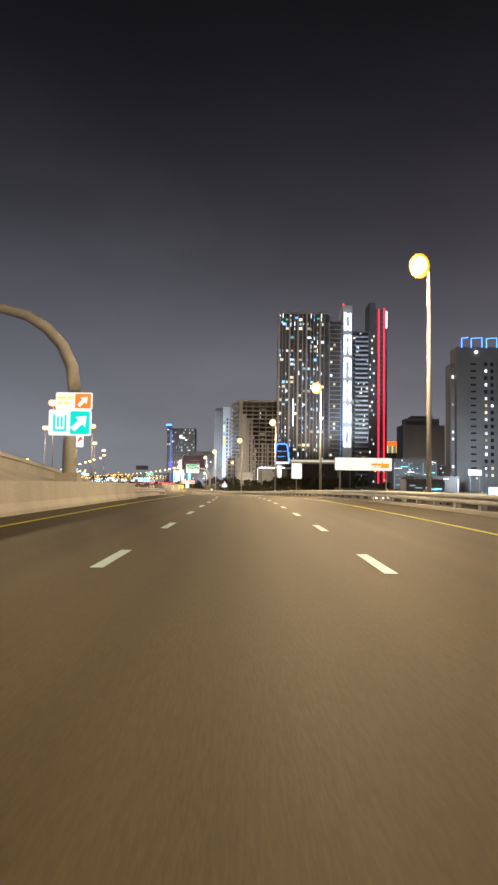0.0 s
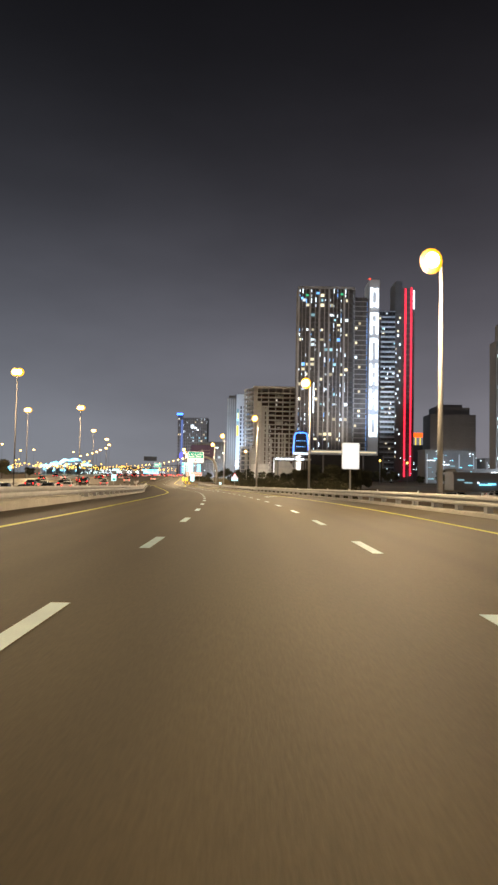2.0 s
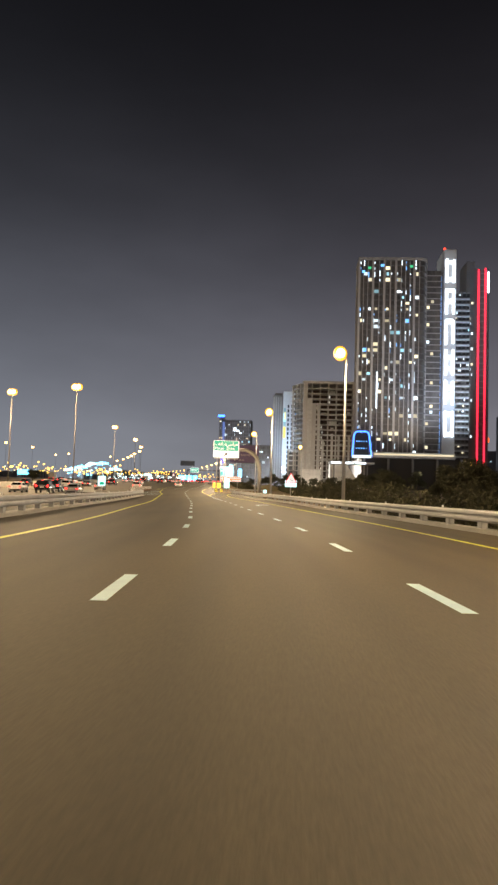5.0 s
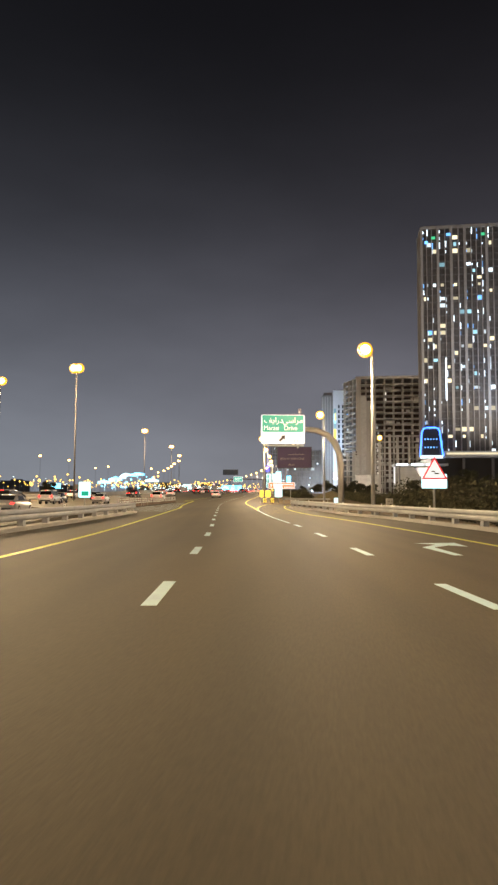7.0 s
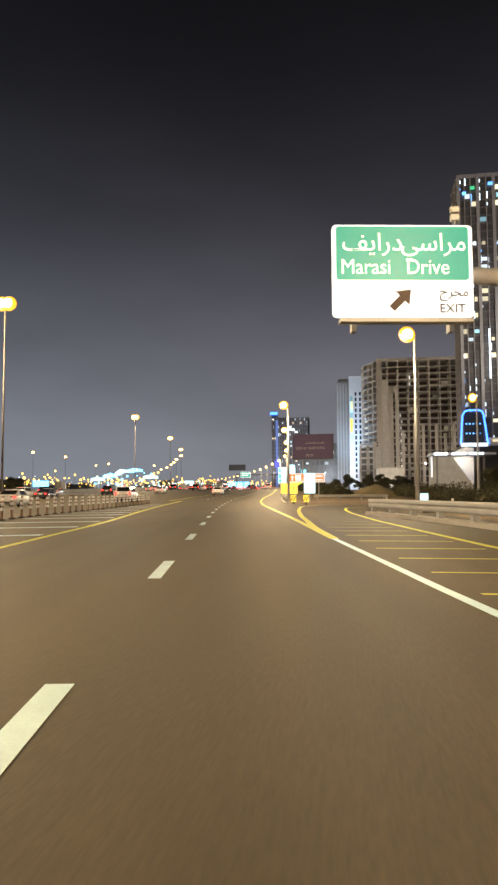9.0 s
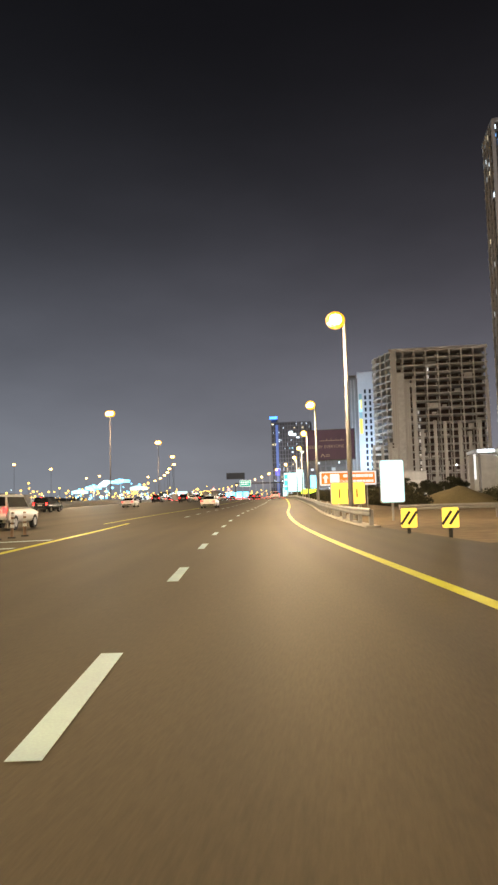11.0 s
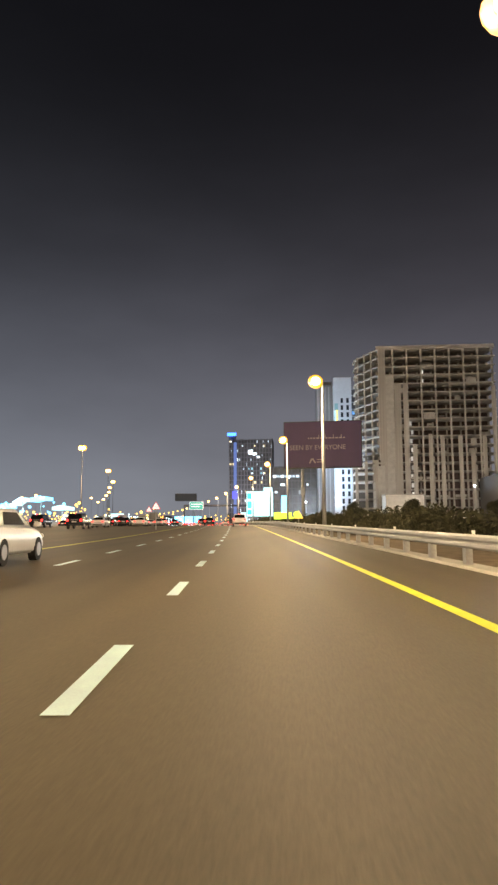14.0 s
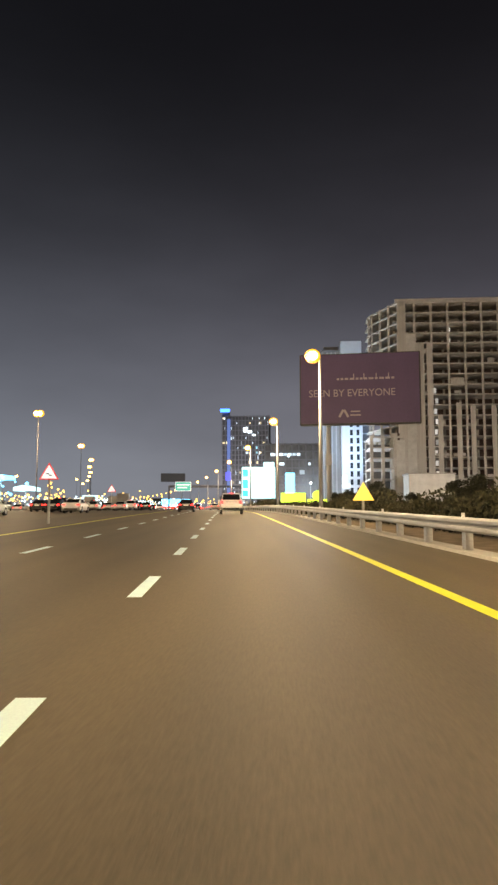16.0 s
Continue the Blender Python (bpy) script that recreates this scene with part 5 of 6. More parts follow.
barrier("median_barrier", "long pale concrete median barrier", steps(-60, 560, 12), -41.5, [(0.25, -1.9), (0.25, 0.1), (0.1, 0.35), (0.08, 0.9), (-0.08, 0.9), (-0.1, 0.35), (-0.25, 0.1), (-0.25, -1.9)])

kerb = [(0.3, 0.0), (0.28, 0.14), (-0.28, 0.14), (-0.3, 0.0)]
barrier("kerb_right", "pale concrete kerb under the guard rail", steps(-60, 216, 4), lambda y: rail_right(y) + 0.1, kerb)
barrier("kerb_left", "pale concrete kerb under the guard rail", steps(47, 191, 4), lambda y: rail_left(y) - 0.15, kerb)
barrier("kerb_far", "pale concrete kerb under the guard rail", steps(250, 560, 6), 5.08, [(0.3, 0.0), (0.28, 0.06), (-0.28, 0.06), (-0.3, 0.0)])

# flexible posts and hatching where the carriageways join
first = None
post_off = beside([195, 204, 216, 226, 240, 262], [-8.7, -9.1, -9.4, -9.1, -8.8, -8.6])
for k in range(38):
    y = 197.6 + 1.42 * k
    m = Matrix.Translation(spot(y, post_off(y))) @ Matrix.Rotation(0.05 * math.sin(k * 2.3), 4, "Y")
    if first is None:
        first = thing("delineator_post", "faded flexible delineator post with white bands", "bollard", group="delineator posts")
        bm = bmesh.new()
        rod(bm, (0, 0, 0), (0, 0, 0.06), 0.16, 0.14, 10)
        part("foot", bm, M["trim"], first)
        bm = bmesh.new()
        rod(bm, (0, 0, 0.06), (0, 0, 0.98), 0.06, 0.055, 10)
        part("shaft", bm, M.setdefault("post_plastic", material("faded_orange_brown_plastic", (0.26, 0.17, 0.11), 0.6)), first)
        for z in (0.40, 0.60, 0.80):
            bm = bmesh.new()
            rod(bm, (0, 0, z), (0, 0, z + 0.12), 0.078, 0.076, 10)
            part("band", bm, M["band"], first)
        first.matrix_basis = m
    else:
        copy_thing(first, m)


def slanted(y, off0, off1, lead, width, mat, name):
    """A painted bar that runs slantwise between two offsets."""
    bm = bmesh.new()
    q = [spot(y, off0, 0.007), spot(y + width, off0, 0.007), spot(y + width + lead, off1, 0.007), spot(y + lead, off1, 0.007)]
    bm.faces.new([bm.verts.new(v) for v in q])
    return part(name, bm, mat, paint)


left_line = beside([190, 205, 210, 222, 236, 262], [-4.57, -4.63, -4.75, -5.35, -5.95, -6.9])
for k in range(13):
    y = 196 + 4.2 * k
    slanted(y, left_line(y) - 0.3, post_off(y) + 0.4, -0.9, 0.5, M["white_paint"], "hatch_bar")
for k in range(18):
    y = 189.8 + 1.95 * k
    a0, a1 = float(np.interp(y, [190, 204, 212, 219, 225], [2.7, 2.95, 3.65, 3.9, 4.6])), float(np.interp(y, [189, 195, 203, 211, 218, 224], [5.0, 4.8, 4.85, 5.4, 5.95, 6.4]))
    slanted(y, a0, a1, -0.35, 0.09, M["yellow_paint"], "rumble_bar")
# turn arrows in the exit lane
for y in (101.5, 159.0):
    bm = bmesh.new()
    o = lane_shift(y) + 5.5
    def sp(dy, dx):
        return bm.verts.new(spot(y + dy, o + dx, 0.007))
    bm.faces.new([sp(-2.6, -0.12), sp(-2.6, 0.08), sp(-0.2, 0.18), sp(-0.2, -0.12)])
    bm.faces.new([sp(-0.2, -0.12), sp(-0.2, 0.18), sp(0.5, 0.75), sp(0.9, 0.55)])
    bm.faces.new([sp(0.1, 1.1), sp(1.6, 1.25), sp(1.3, 0.1)])
    part("turn_arrow", bm, M["white_paint"], paint)

# exit slip road, bending sharply off to the right
def bend(pts, step=1.0):
    """A smooth line through plan points."""
    out = []
    for i in range(len(pts) - 1):
        p0, p1, p2, p3 = (Vector(pts[min(max(j, 0), len(pts) - 1)]) for j in (i - 1, i, i + 1, i + 2))
        n = max(2, int((p2 - p1).length / step))
        for k in range(n):
            t = k / n
            out.append(0.5 * (2 * p1 + (p2 - p0) * t + (2 * p0 - 5 * p1 + 4 * p2 - p3) * t * t + (3 * p1 - p0 - 3 * p2 + p3) * t ** 3))
    return out + [Vector(pts[-1])]


def plan_line(pts, width, mat, lift=0.008):
    """A painted line along plan points."""
    bm = bmesh.new()
    q = bend(pts)
    rows = []
    for i, p in enumerate(q):
        d = (q[min(i + 1, len(q) - 1)] - q[max(i - 1, 0)]).normalized()
        n = Vector((-d.y, d.x)) * width / 2
        z = road_z(min(p.y, 240)) + lift
        rows.append([bm.verts.new((*(p + n), z)), bm.verts.new((*(p - n), z))])
    for p_, q_ in zip(rows, rows[1:]):
        bm.faces.new((p_[0], p_[1], q_[1], q_[0]))
    return part("edge_line", bm, mat, paint)


slip_left = [(-16.2, 198), (-17.2, 212), (-18.2, 220), (-19.1, 228), (-20.0, 236), (-19.6, 240.5), (-17.0, 242.8), (-8, 242.5), (10, 240), (40, 236)]
slip_right = [(-8.4, 198), (-10.6, 212), (-11.6, 218), (-12.0, 222), (-12.2, 225), (-12.0, 227.5), (-11.0, 229), (-5, 229.5), (10, 228), (40, 224)]
bm = bmesh.new()
rows = []
for i in range(len(slip_left)):
    rows.append([slip_left[i], slip_right[i]])
fine_rows = []
for i in range(len(rows) - 1):
    for k in range(4):
        t = k / 4
        fine_rows.append([Vector(rows[i][j]) * (1 - t) + Vector(rows[i + 1][j]) * t for j in (0, 1)])
ring = []
for l_, r_ in fine_rows:
    zl, zr_ = road_z(min(l_.y, 240)) - 0.014, road_z(min(r_.y, 240)) - 0.014
    ring.append([bm.verts.new((l_.x, l_.y, zl)), bm.verts.new((r_.x, r_.y, zr_)), bm.verts.new((r_.x, r_.y, zr_ - 0.6)), bm.verts.new((l_.x, l_.y, zl - 0.6))])
for p_, q_ in zip(ring, ring[1:]):
    for k in range(4):
        bm.faces.new((p_[k], p_[(k + 1) % 4], q_[(k + 1) % 4], q_[k]))
bm.faces.new(ring[0][::-1])
bm.faces.new(ring[-1])
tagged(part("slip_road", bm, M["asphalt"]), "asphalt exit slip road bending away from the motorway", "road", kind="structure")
plan_line([spot(y, off)[:2] for y, off in ((198.45, 2.41), (203, 2.53), (207, 2.78), (210, 2.97), (213.5, 3.2), (220.4, 3.78), (224, 4.1))] + [(-19.1, 229.5), (-19.35, 235), (-18.9, 238.4), (-17.0, 240.4), (-12, 241.2), (0, 240.5), (30, 237)], 0.22, M["yellow_paint"])
plan_line([spot(y, off)[:2] for y, off in ((199.9, 5.2), (206, 5.4), (209, 5.55), (214.6, 6.0))] + [(-15.6, 218.8), (-15.95, 224.7), (-16.0, 229), (-15.9, 231), (-15.2, 232.3), (-14, 233.1), (-8, 233.6), (10, 232.5), (30, 230)], 0.17, M["yellow_paint"])

# crash cushion markers and the rail before the mound
for x, y in ((-20.9, 245.6), (-19.7, 245.0)):
    g = thing("gore_marker", "yellow and black gore marker post", "bollard", (x, y, road_z(y) - 0.05), group="gore markers")
    bm = bmesh.new()
    rod(bm, (0, 0.1, -0.3), (0, 0.1, 0.3), 0.06, 0.06, 8)
    part("post", bm, M["trim"], g)
    bm = bmesh.new()
    plate(bm, 0, 0.55, 0.5, 0.62, 0, 0.05, 0.05)
    b = part("board", bm, M["sign_yellow"], g)
    bm = bmesh.new()
    for k in (-1, 1):
        v = box(bm, 0, -0.01, 0, 0.08, 0.01, 0.5)
        bmesh.ops.transform(bm, matrix=Matrix.Translation((0.11 * k, 0, 0.55)) @ Matrix.Rotation(0.6, 4, "Y"), verts=v)
    part("stripe", bm, M["trim"], b)
g = thing("guard_rail", "short steel guard rail in front of the sand mound", "guard rail", (-20.0, 263.5, ground_z(262)), 0.06, group="guard rails", kind="structure")
bm = bmesh.new()
for z in (0.62, 0.78):
    rod(bm, (0, 0, z), (8.5, 0, z), 0.075, 0.075, 8)
box(bm, 4.25, 0.03, 0.70, 8.5, 0.03, 0.3)
part("beam", bm, M["steel"], g)
bm = bmesh.new()
box(bm, 0, 0.1, 0.4, 0.14, 0.12, 0.9)
repeated("post", bm, M["steel"], g, [Matrix.Translation((0.4 + 2.55 * k, 0, 0)) for k in range(4)])
bm = bmesh.new()
bmesh.ops.create_grid(bm, x_segments=24, y_segments=20, size=1)
for v in bm.verts:
    r = min(1.0, math.hypot(v.co.x, v.co.y))
    v.co = Vector((v.co.x * 4.9, v.co.y * 4.5, 2.0 * (1 - r) ** 0.75 * (1 if r < 1 else 0) + 0.16 * noise.noise(v.co * 3.1) * (1 - r) - 0.05))
ob = part("sand_mound", bm, M["sand"], smooth=True)
ob.location = (-12.0, 295, ground_z(295))
tagged(ob, "heap of bare sand behind the guard rail", "mound")

# ---- planting ----
def leaf_cloud(bm, lumps, count, size, rng):
    """Many small leaf blades scattered through uneven lumps."""
    for _ in range(count):
        cx, cy, cz, rx, ry, rz = rng.choice(lumps)
        d = Vector((rng.gauss(0, 1), rng.gauss(0, 1), rng.gauss(0, 1))).normalized() * (rng.random() ** 0.4)
        p = Vector((cx + d.x * rx, cy + d.y * ry, cz + d.z * rz))
        u = Vector((rng.gauss(0, 1), rng.gauss(0, 1), rng.gauss(0, 1))).normalized()
        v = u.cross(Vector((rng.gauss(0, 1), rng.gauss(0, 1), rng.gauss(0, 1)))).normalized()
        s = size * rng.uniform(0.6, 1.4)
        bm.faces.new([bm.verts.new(q) for q in (p - u * s, p + v * s * 0.5, p + u * s, p - v * s * 0.5)])


def cloud_part(name, lumps, count, size, rng, parent):
    bm = bmesh.new()
    leaf_cloud(bm, lumps, count, size, rng)
    me = bpy.data.meshes.new(name)
    bm.to_mesh(me)
    bm.free()
    me.materials.append(M["foliage"])
    ob = new(name, me)
    ob.parent = parent
    return ob


def tree(label, seed, height=6.0):
    rng = random.Random(seed)
    g = thing("tree", label, "tree", group="roadside trees")
    bm = bmesh.new()
    tube(bm, [(0, 0, -0.1), (0.08, 0.05, height * 0.2), (-0.05, 0.1, height * 0.42), (0.1, 0, height * 0.62)], [0.2, 0.16, 0.12, 0.06], 8)
    part("trunk", bm, M["bark"], g, smooth=True)
    lumps = []
    for k in range(7):
        a = k * 2.4 + rng.uniform(-.4, .4)
        r = height * rng.uniform(0.14, 0.34)
        e = Vector((math.cos(a) * r, math.sin(a) * r, height * rng.uniform(0.34, 0.84)))
        bm = bmesh.new()
        tube(bm, [(0, 0.05, height * rng.uniform(0.15, 0.3)), e * 0.5 + Vector((0, 0, height * 0.15)), e], [0.08, 0.05, 0.02], 6)
        part("limb", bm, M["bark"], g)
        for _ in range(3):
            o = Vector((rng.gauss(0, 1), rng.gauss(0, 1), rng.gauss(0, 0.8))) * height * 0.075
            lumps.append((e.x + o.x, e.y + o.y, e.z + o.z, height * rng.uniform(0.13, 0.22), height * rng.uniform(0.13, 0.22), height * rng.uniform(0.11, 0.17)))
    lumps.append((0, 0, height * 0.62, height * 0.30, height * 0.30, height * 0.24))
    cloud_part("crown", lumps, 7500, height * 0.026, rng, g)
    return g


specs = [tree("dusty dark broadleaf tree behind the guard rail", 5, 6.5), tree("dusty dark broadleaf tree behind the guard rail", 8, 5.2)]
spots = [(14.5, 176, 0.9), (19.5, 186, 1.1), (17, 197, 0.85), (25, 205, 1.15), (13.0, 226, 0.8), (74, 352, 0.8), (88, 366, 1.0), (95, 360, 0.75), (112, 372, 0.9), (128, 368, 1.0), (66, 372, 1.0), (-2.2, 357, 0.62), (6.0, 290, 0.75), (11, 300, 1.0), (16, 318, 0.9), (21, 330, 1.1), (26, 352, 1.2), (34, 372, 1.15), (45, 392, 1.2), (56, 398, 1.25), (66, 404, 1.1), (30, 398, 1.0),
         (-6.5, 372, 0.55), (-8.0, 345, 0.62), (-5.0, 351, 0.7), (-11.5, 338, 0.4), (-10.0, 420, 0.75), (-13, 452, 0.8), (-4, 455, 0.9), (4, 470, 1.0), (-22, 440, 0.65), (-26, 428, 0.8), (-17, 470, 0.9), (-24, 520, 1.0), (-96, 300, 1.1), (-108, 318, 1.3), (-120, 330, 1.2), (-102, 350, 1.0), (-135, 345, 1.4)]
rng = random.Random(77)
for k, (x, y, s) in enumerate(spots):
    m = Matrix.Translation((x, y, ground_z(y))) @ Matrix.Rotation(rng.uniform(0, 6.2), 4, "Z")
    if k < 2:
        specs[k].matrix_basis = m @ Matrix.Scale(s, 4)
    else:
        copy_thing(specs[k % 2], m).scale = (s, s, s * rng.uniform(0.85, 1.1))


def hedge(y0, y1, off, height, width, seed, label):
    rng = random.Random(seed)
    lumps = []
    for y in steps(y0, y1, 1.5):
        p = spot(y, off(y) if callable(off) else off)
        hh = height * rng.choice((0.6, 0.75, 0.85, 1.0, 1.25)) * rng.uniform(0.9, 1.1)
        lumps.append((p.x, p.y, ground_z(y) + hh * 0.5, width * 0.5, 1.3, hh * 0.5))
    bm = bmesh.new()
    leaf_cloud(bm, lumps, int((y1 - y0) * 420), 0.13, rng)
    me = bpy.data.meshes.new("hedge")
    bm.to_mesh(me)
    bm.free()
    me.materials.append(M["foliage"])
    return tagged(new("hedge", me), label, "hedge", kind="stuff")


hedge(286, 470, lambda y: float(np.interp(y, [286, 308, 340, 470], [14.0, 12.5, 10.5, 9.0])), 1.8, 3.0, 3, "dark clipped hedge along the roadside")
hedge(225, 300, 24.0, 1.7, 4.5, 6, "rough dark shrubs beyond the slip road")
hedge(120, 205, 16.5, 2.6, 3.5, 9, "rough dark shrubs below the flyover")

# ---- vehicles ----
def loft(bm, rings):
    vs = [[bm.verts.new(p) for p in r] for r in rings]
    n = len(vs[0])
    for a, b in zip(vs, vs[1:]):
        for k in range(n):
            bm.faces.new((a[k], a[(k + 1) % n], b[(k + 1) % n], b[k]))
    bm.faces.new(vs[0][::-1])
    bm.faces.new(vs[-1])


def car(name, label, paint_mat, style="sedan", lights=True, facing_us=False):
    """A car whose rear is towards -y, its middle on the ground at the origin."""
    g = thing(name, label, "car", group="traffic")
    if style == "sedan":
        L, W, belt, roof, sill = 4.6, 0.90, 0.94, 1.43, 0.24
        cab = [(-2.02, 0.72, belt), (-0.80, 0.58, roof - 0.02), (0.30, 0.58, roof), (1.40, 0.72, belt)]
        deck = [(-2.3, 0.80, 0.55), (-2.25, 0.86, 0.98), (-1.9, 0.90, 1.02), (0.9, 0.90, 0.97), (1.6, 0.88, 0.90), (2.15, 0.82, 0.74), (2.3, 0.72, 0.55)]
    else:
        L, W, belt, roof, sill = 4.8, 0.97, 1.10, 1.82, 0.38
        cab = [(-2.30, 0.84, belt), (-2.02, 0.70, roof - 0.06), (0.35, 0.70, roof), (1.15, 0.82, belt)]
        deck = [(-2.42, 0.90, 0.62), (-2.40, 0.95, 1.10), (-2.1, 0.97, 1.14), (0.9, 0.97, 1.12), (1.7, 0.95, 1.06), (2.25, 0.90, 0.92), (2.4, 0.80, 0.62)]
    rings = []
    for y, w, z in deck:
        zb = sill if abs(y) < 2.2 else sill + 0.1
        rings.append([(-w * 0.94, y, zb), (-w, y, zb + 0.14), (-w, y, z - 0.16), (-w * 0.93, y, z - 0.03), (-w * 0.6, y, z), (w * 0.6, y, z), (w * 0.93, y, z - 0.03), (w, y, z - 0.16), (w, y, zb + 0.14), (w * 0.94, y, zb)])
    bm = bmesh.new()
    loft(bm, rings)
    bmesh.ops.bevel(bm, geom=bm.edges[:], offset=0.05, segments=2, affect="EDGES")
    body = part("body", bm, paint_mat, g, smooth=True)
    bm = bmesh.new()
    (y0, w0, z0), (y1, w1, z1), (y2, w2, z2), (y3, w3, z3) = cab
    loft(bm, [[(-w0, y0, z0 - 0.05), (w0, y0, z0 - 0.05), (w0 * 0.98, y0 + 0.03, z0), (-w0 * 0.98, y0 + 0.03, z0)],
              [(-w0 * 1.03, y1, z0 - 0.05), (w0 * 1.03, y1, z0 - 0.05), (w1, y1, z1), (-w1, y1, z1)],
              [(-w3 * 1.03, y2, z3 - 0.05), (w3 * 1.03, y2, z3 - 0.05), (w2, y2, z2), (-w2, y2, z2)],
              [(-w3, y3, z3 - 0.05), (w3, y3, z3 - 0.05), (w3 * 0.98, y3 - 0.03, z3), (-w3 * 0.98, y3 - 0.03, z3)]])
    bmesh.ops.bevel(bm, geom=bm.edges[:], offset=0.035, segments=2, affect="EDGES")
    part("cabin", bm, paint_mat, g, smooth=True)
    def pane(name, q):
        bm = bmesh.new()
        f = [bm.verts.new(v) for v in q]
        n = (f[1].co - f[0].co).cross(f[2].co - f[0].co).normalized() * 0.012
        b = [bm.verts.new(v.co + n) for v in f]
        c = [bm.verts.new(v.co - n) for v in f]
        for v in f:
            bm.verts.remove(v)
        bm.faces.new(b)
        bm.faces.new(c[::-1])
        for k in range(4):
            j = (k + 1) % 4
            bm.faces.new((b[k], c[k], c[j], b[j]))
        part(name, bm, M["car_glass"], g, "dark tinted glass")
    def mix(a, b, t):
        return Vector(a) * (1 - t) + Vector(b) * t
    A, B = (w0 * 0.9, y0 + 0.02, z0 + 0.03), (w1 * 0.92, y1, z1 - 0.02)
    lift = Vector((0, -0.012, 0.012))
    pane("rear_window", [mix((-A[0], A[1], A[2]), (-B[0], B[1], B[2]), 0.12) + lift, mix(A, B, 0.12) + lift, mix(A, B, 0.86) + lift, mix((-A[0], A[1], A[2]), (-B[0], B[1], B[2]), 0.86) + lift])
    A, B = (w3 * 0.9, y3 - 0.02, z3 + 0.03), (w2 * 0.92, y2, z2 - 0.02)
    lift = Vector((0, 0.012, 0.012))
    pane("windscreen", [mix((-A[0], A[1], A[2]), (-B[0], B[1], B[2]), 0.08) + lift, mix(A, B, 0.08) + lift, mix(A, B, 0.9) + lift, mix((-A[0], A[1], A[2]), (-B[0], B[1], B[2]), 0.9) + lift])
    for s in (-1, 1):
        wl, wu = s * (w0 * 1.03 + 0.01), s * (w1 + 0.015)
        t = 0.14
        pane("side_window", [(wl + (wu - wl) * t, y1 - 0.15, z0 + 0.05), (wl + (wu - wl) * t, y2 + 0.35, z0 + 0.05), (wl + (wu - wl) * 0.86, y2 + 0.02, z1 - 0.10), (wl + (wu - wl) * 0.86, y1 + 0.05, z1 - 0.10)])
        bm = bmesh.new()
        zt = 0.80 if style == "sedan" else 1.0
        hh = 0.12 if style == "sedan" else 0.26
        box(bm, s * (W - 0.22), deck[1][0] - 0.015, zt, 0.30 if style == "sedan" else 0.20, 0.10, hh)
        bmesh.ops.bevel(bm, geom=bm.edges[:], offset=0.03, segments=2, affect="EDGES")
        part("tail_lamp", bm, M["tail"], g, "glowing red tail lamp")
        bm = bmesh.new()
        box(bm, s * (W - 0.26), L / 2 - 0.14, 0.68 if style == "sedan" else 0.84, 0.36, 0.14, 0.14)
        bmesh.ops.bevel(bm, geom=bm.edges[:], offset=0.03, segments=2, affect="EDGES")
        part("headlamp", bm, M["head"] if facing_us else M["plate"], g)
        bm = bmesh.new()
        box(bm, s * (W + 0.10), y3 - 0.45, belt + 0.06, 0.2, 0.10, 0.14)
        bmesh.ops.bevel(bm, geom=bm.edges[:], offset=0.03, segments=1, affect="EDGES")
        part("mirror", bm, paint_mat, g)
        for y in (-L * 0.30, L * 0.31):
            r = 0.33 if style == "sedan" else 0.37
            bm = bmesh.new()
            rod(bm, (s * (W - 0.20), y, r), (s * (W + 0.005), y, r), r, r, 18)
            wheel = part("wheel", bm, M["tyre"], g)
            bm = bmesh.new()
            rod(bm, (s * (W - 0.06), y, r), (s * (W + 0.018), y, r), r * 0.62, r * 0.56, 14)
            part("rim", bm, M["rim"], wheel, "alloy rim")
    bm = bmesh.new()
    box(bm, 0, deck[0][0] - 0.03, 0.56 if style == "sedan" else 0.66, W * 1.78, 0.16, 0.20)
    bmesh.ops.bevel(bm, geom=bm.edges[:], offset=0.04, segments=2, affect="EDGES")
    part("rear_bumper", bm, paint_mat, g)
    bm = bmesh.new()
    box(bm, 0, deck[0][0] + 0.02, 0.40 if style == "sedan" else 0.48, W * 1.35, 0.14, 0.13)
    bmesh.ops.bevel(bm, geom=bm.edges[:], offset=0.03, segments=1, affect="EDGES")
    part("valance", bm, M["trim"], g, "dark lower valance")
    bm = bmesh.new()
    box(bm, 0, deck[1][0] - 0.02, 0.76 if style == "sedan" else 0.84, 0.52, 0.03, 0.12)
    part("number_plate", bm, M["plate"], g)
    bm = bmesh.new()
    box(bm, 0, deck[1][0] + 0.0, 0.88 if style == "sedan" else 1.04, 0.9, 0.05, 0.04)
    part("boot_trim", bm, M["rim"], g)
    if lights:
        bm = bmesh.new()
        box(bm, 0, y1 + 0.02, roof - 0.07, 0.3, 0.05, 0.03)
        part("brake_lamp", bm, M["tail"], g)
    return g


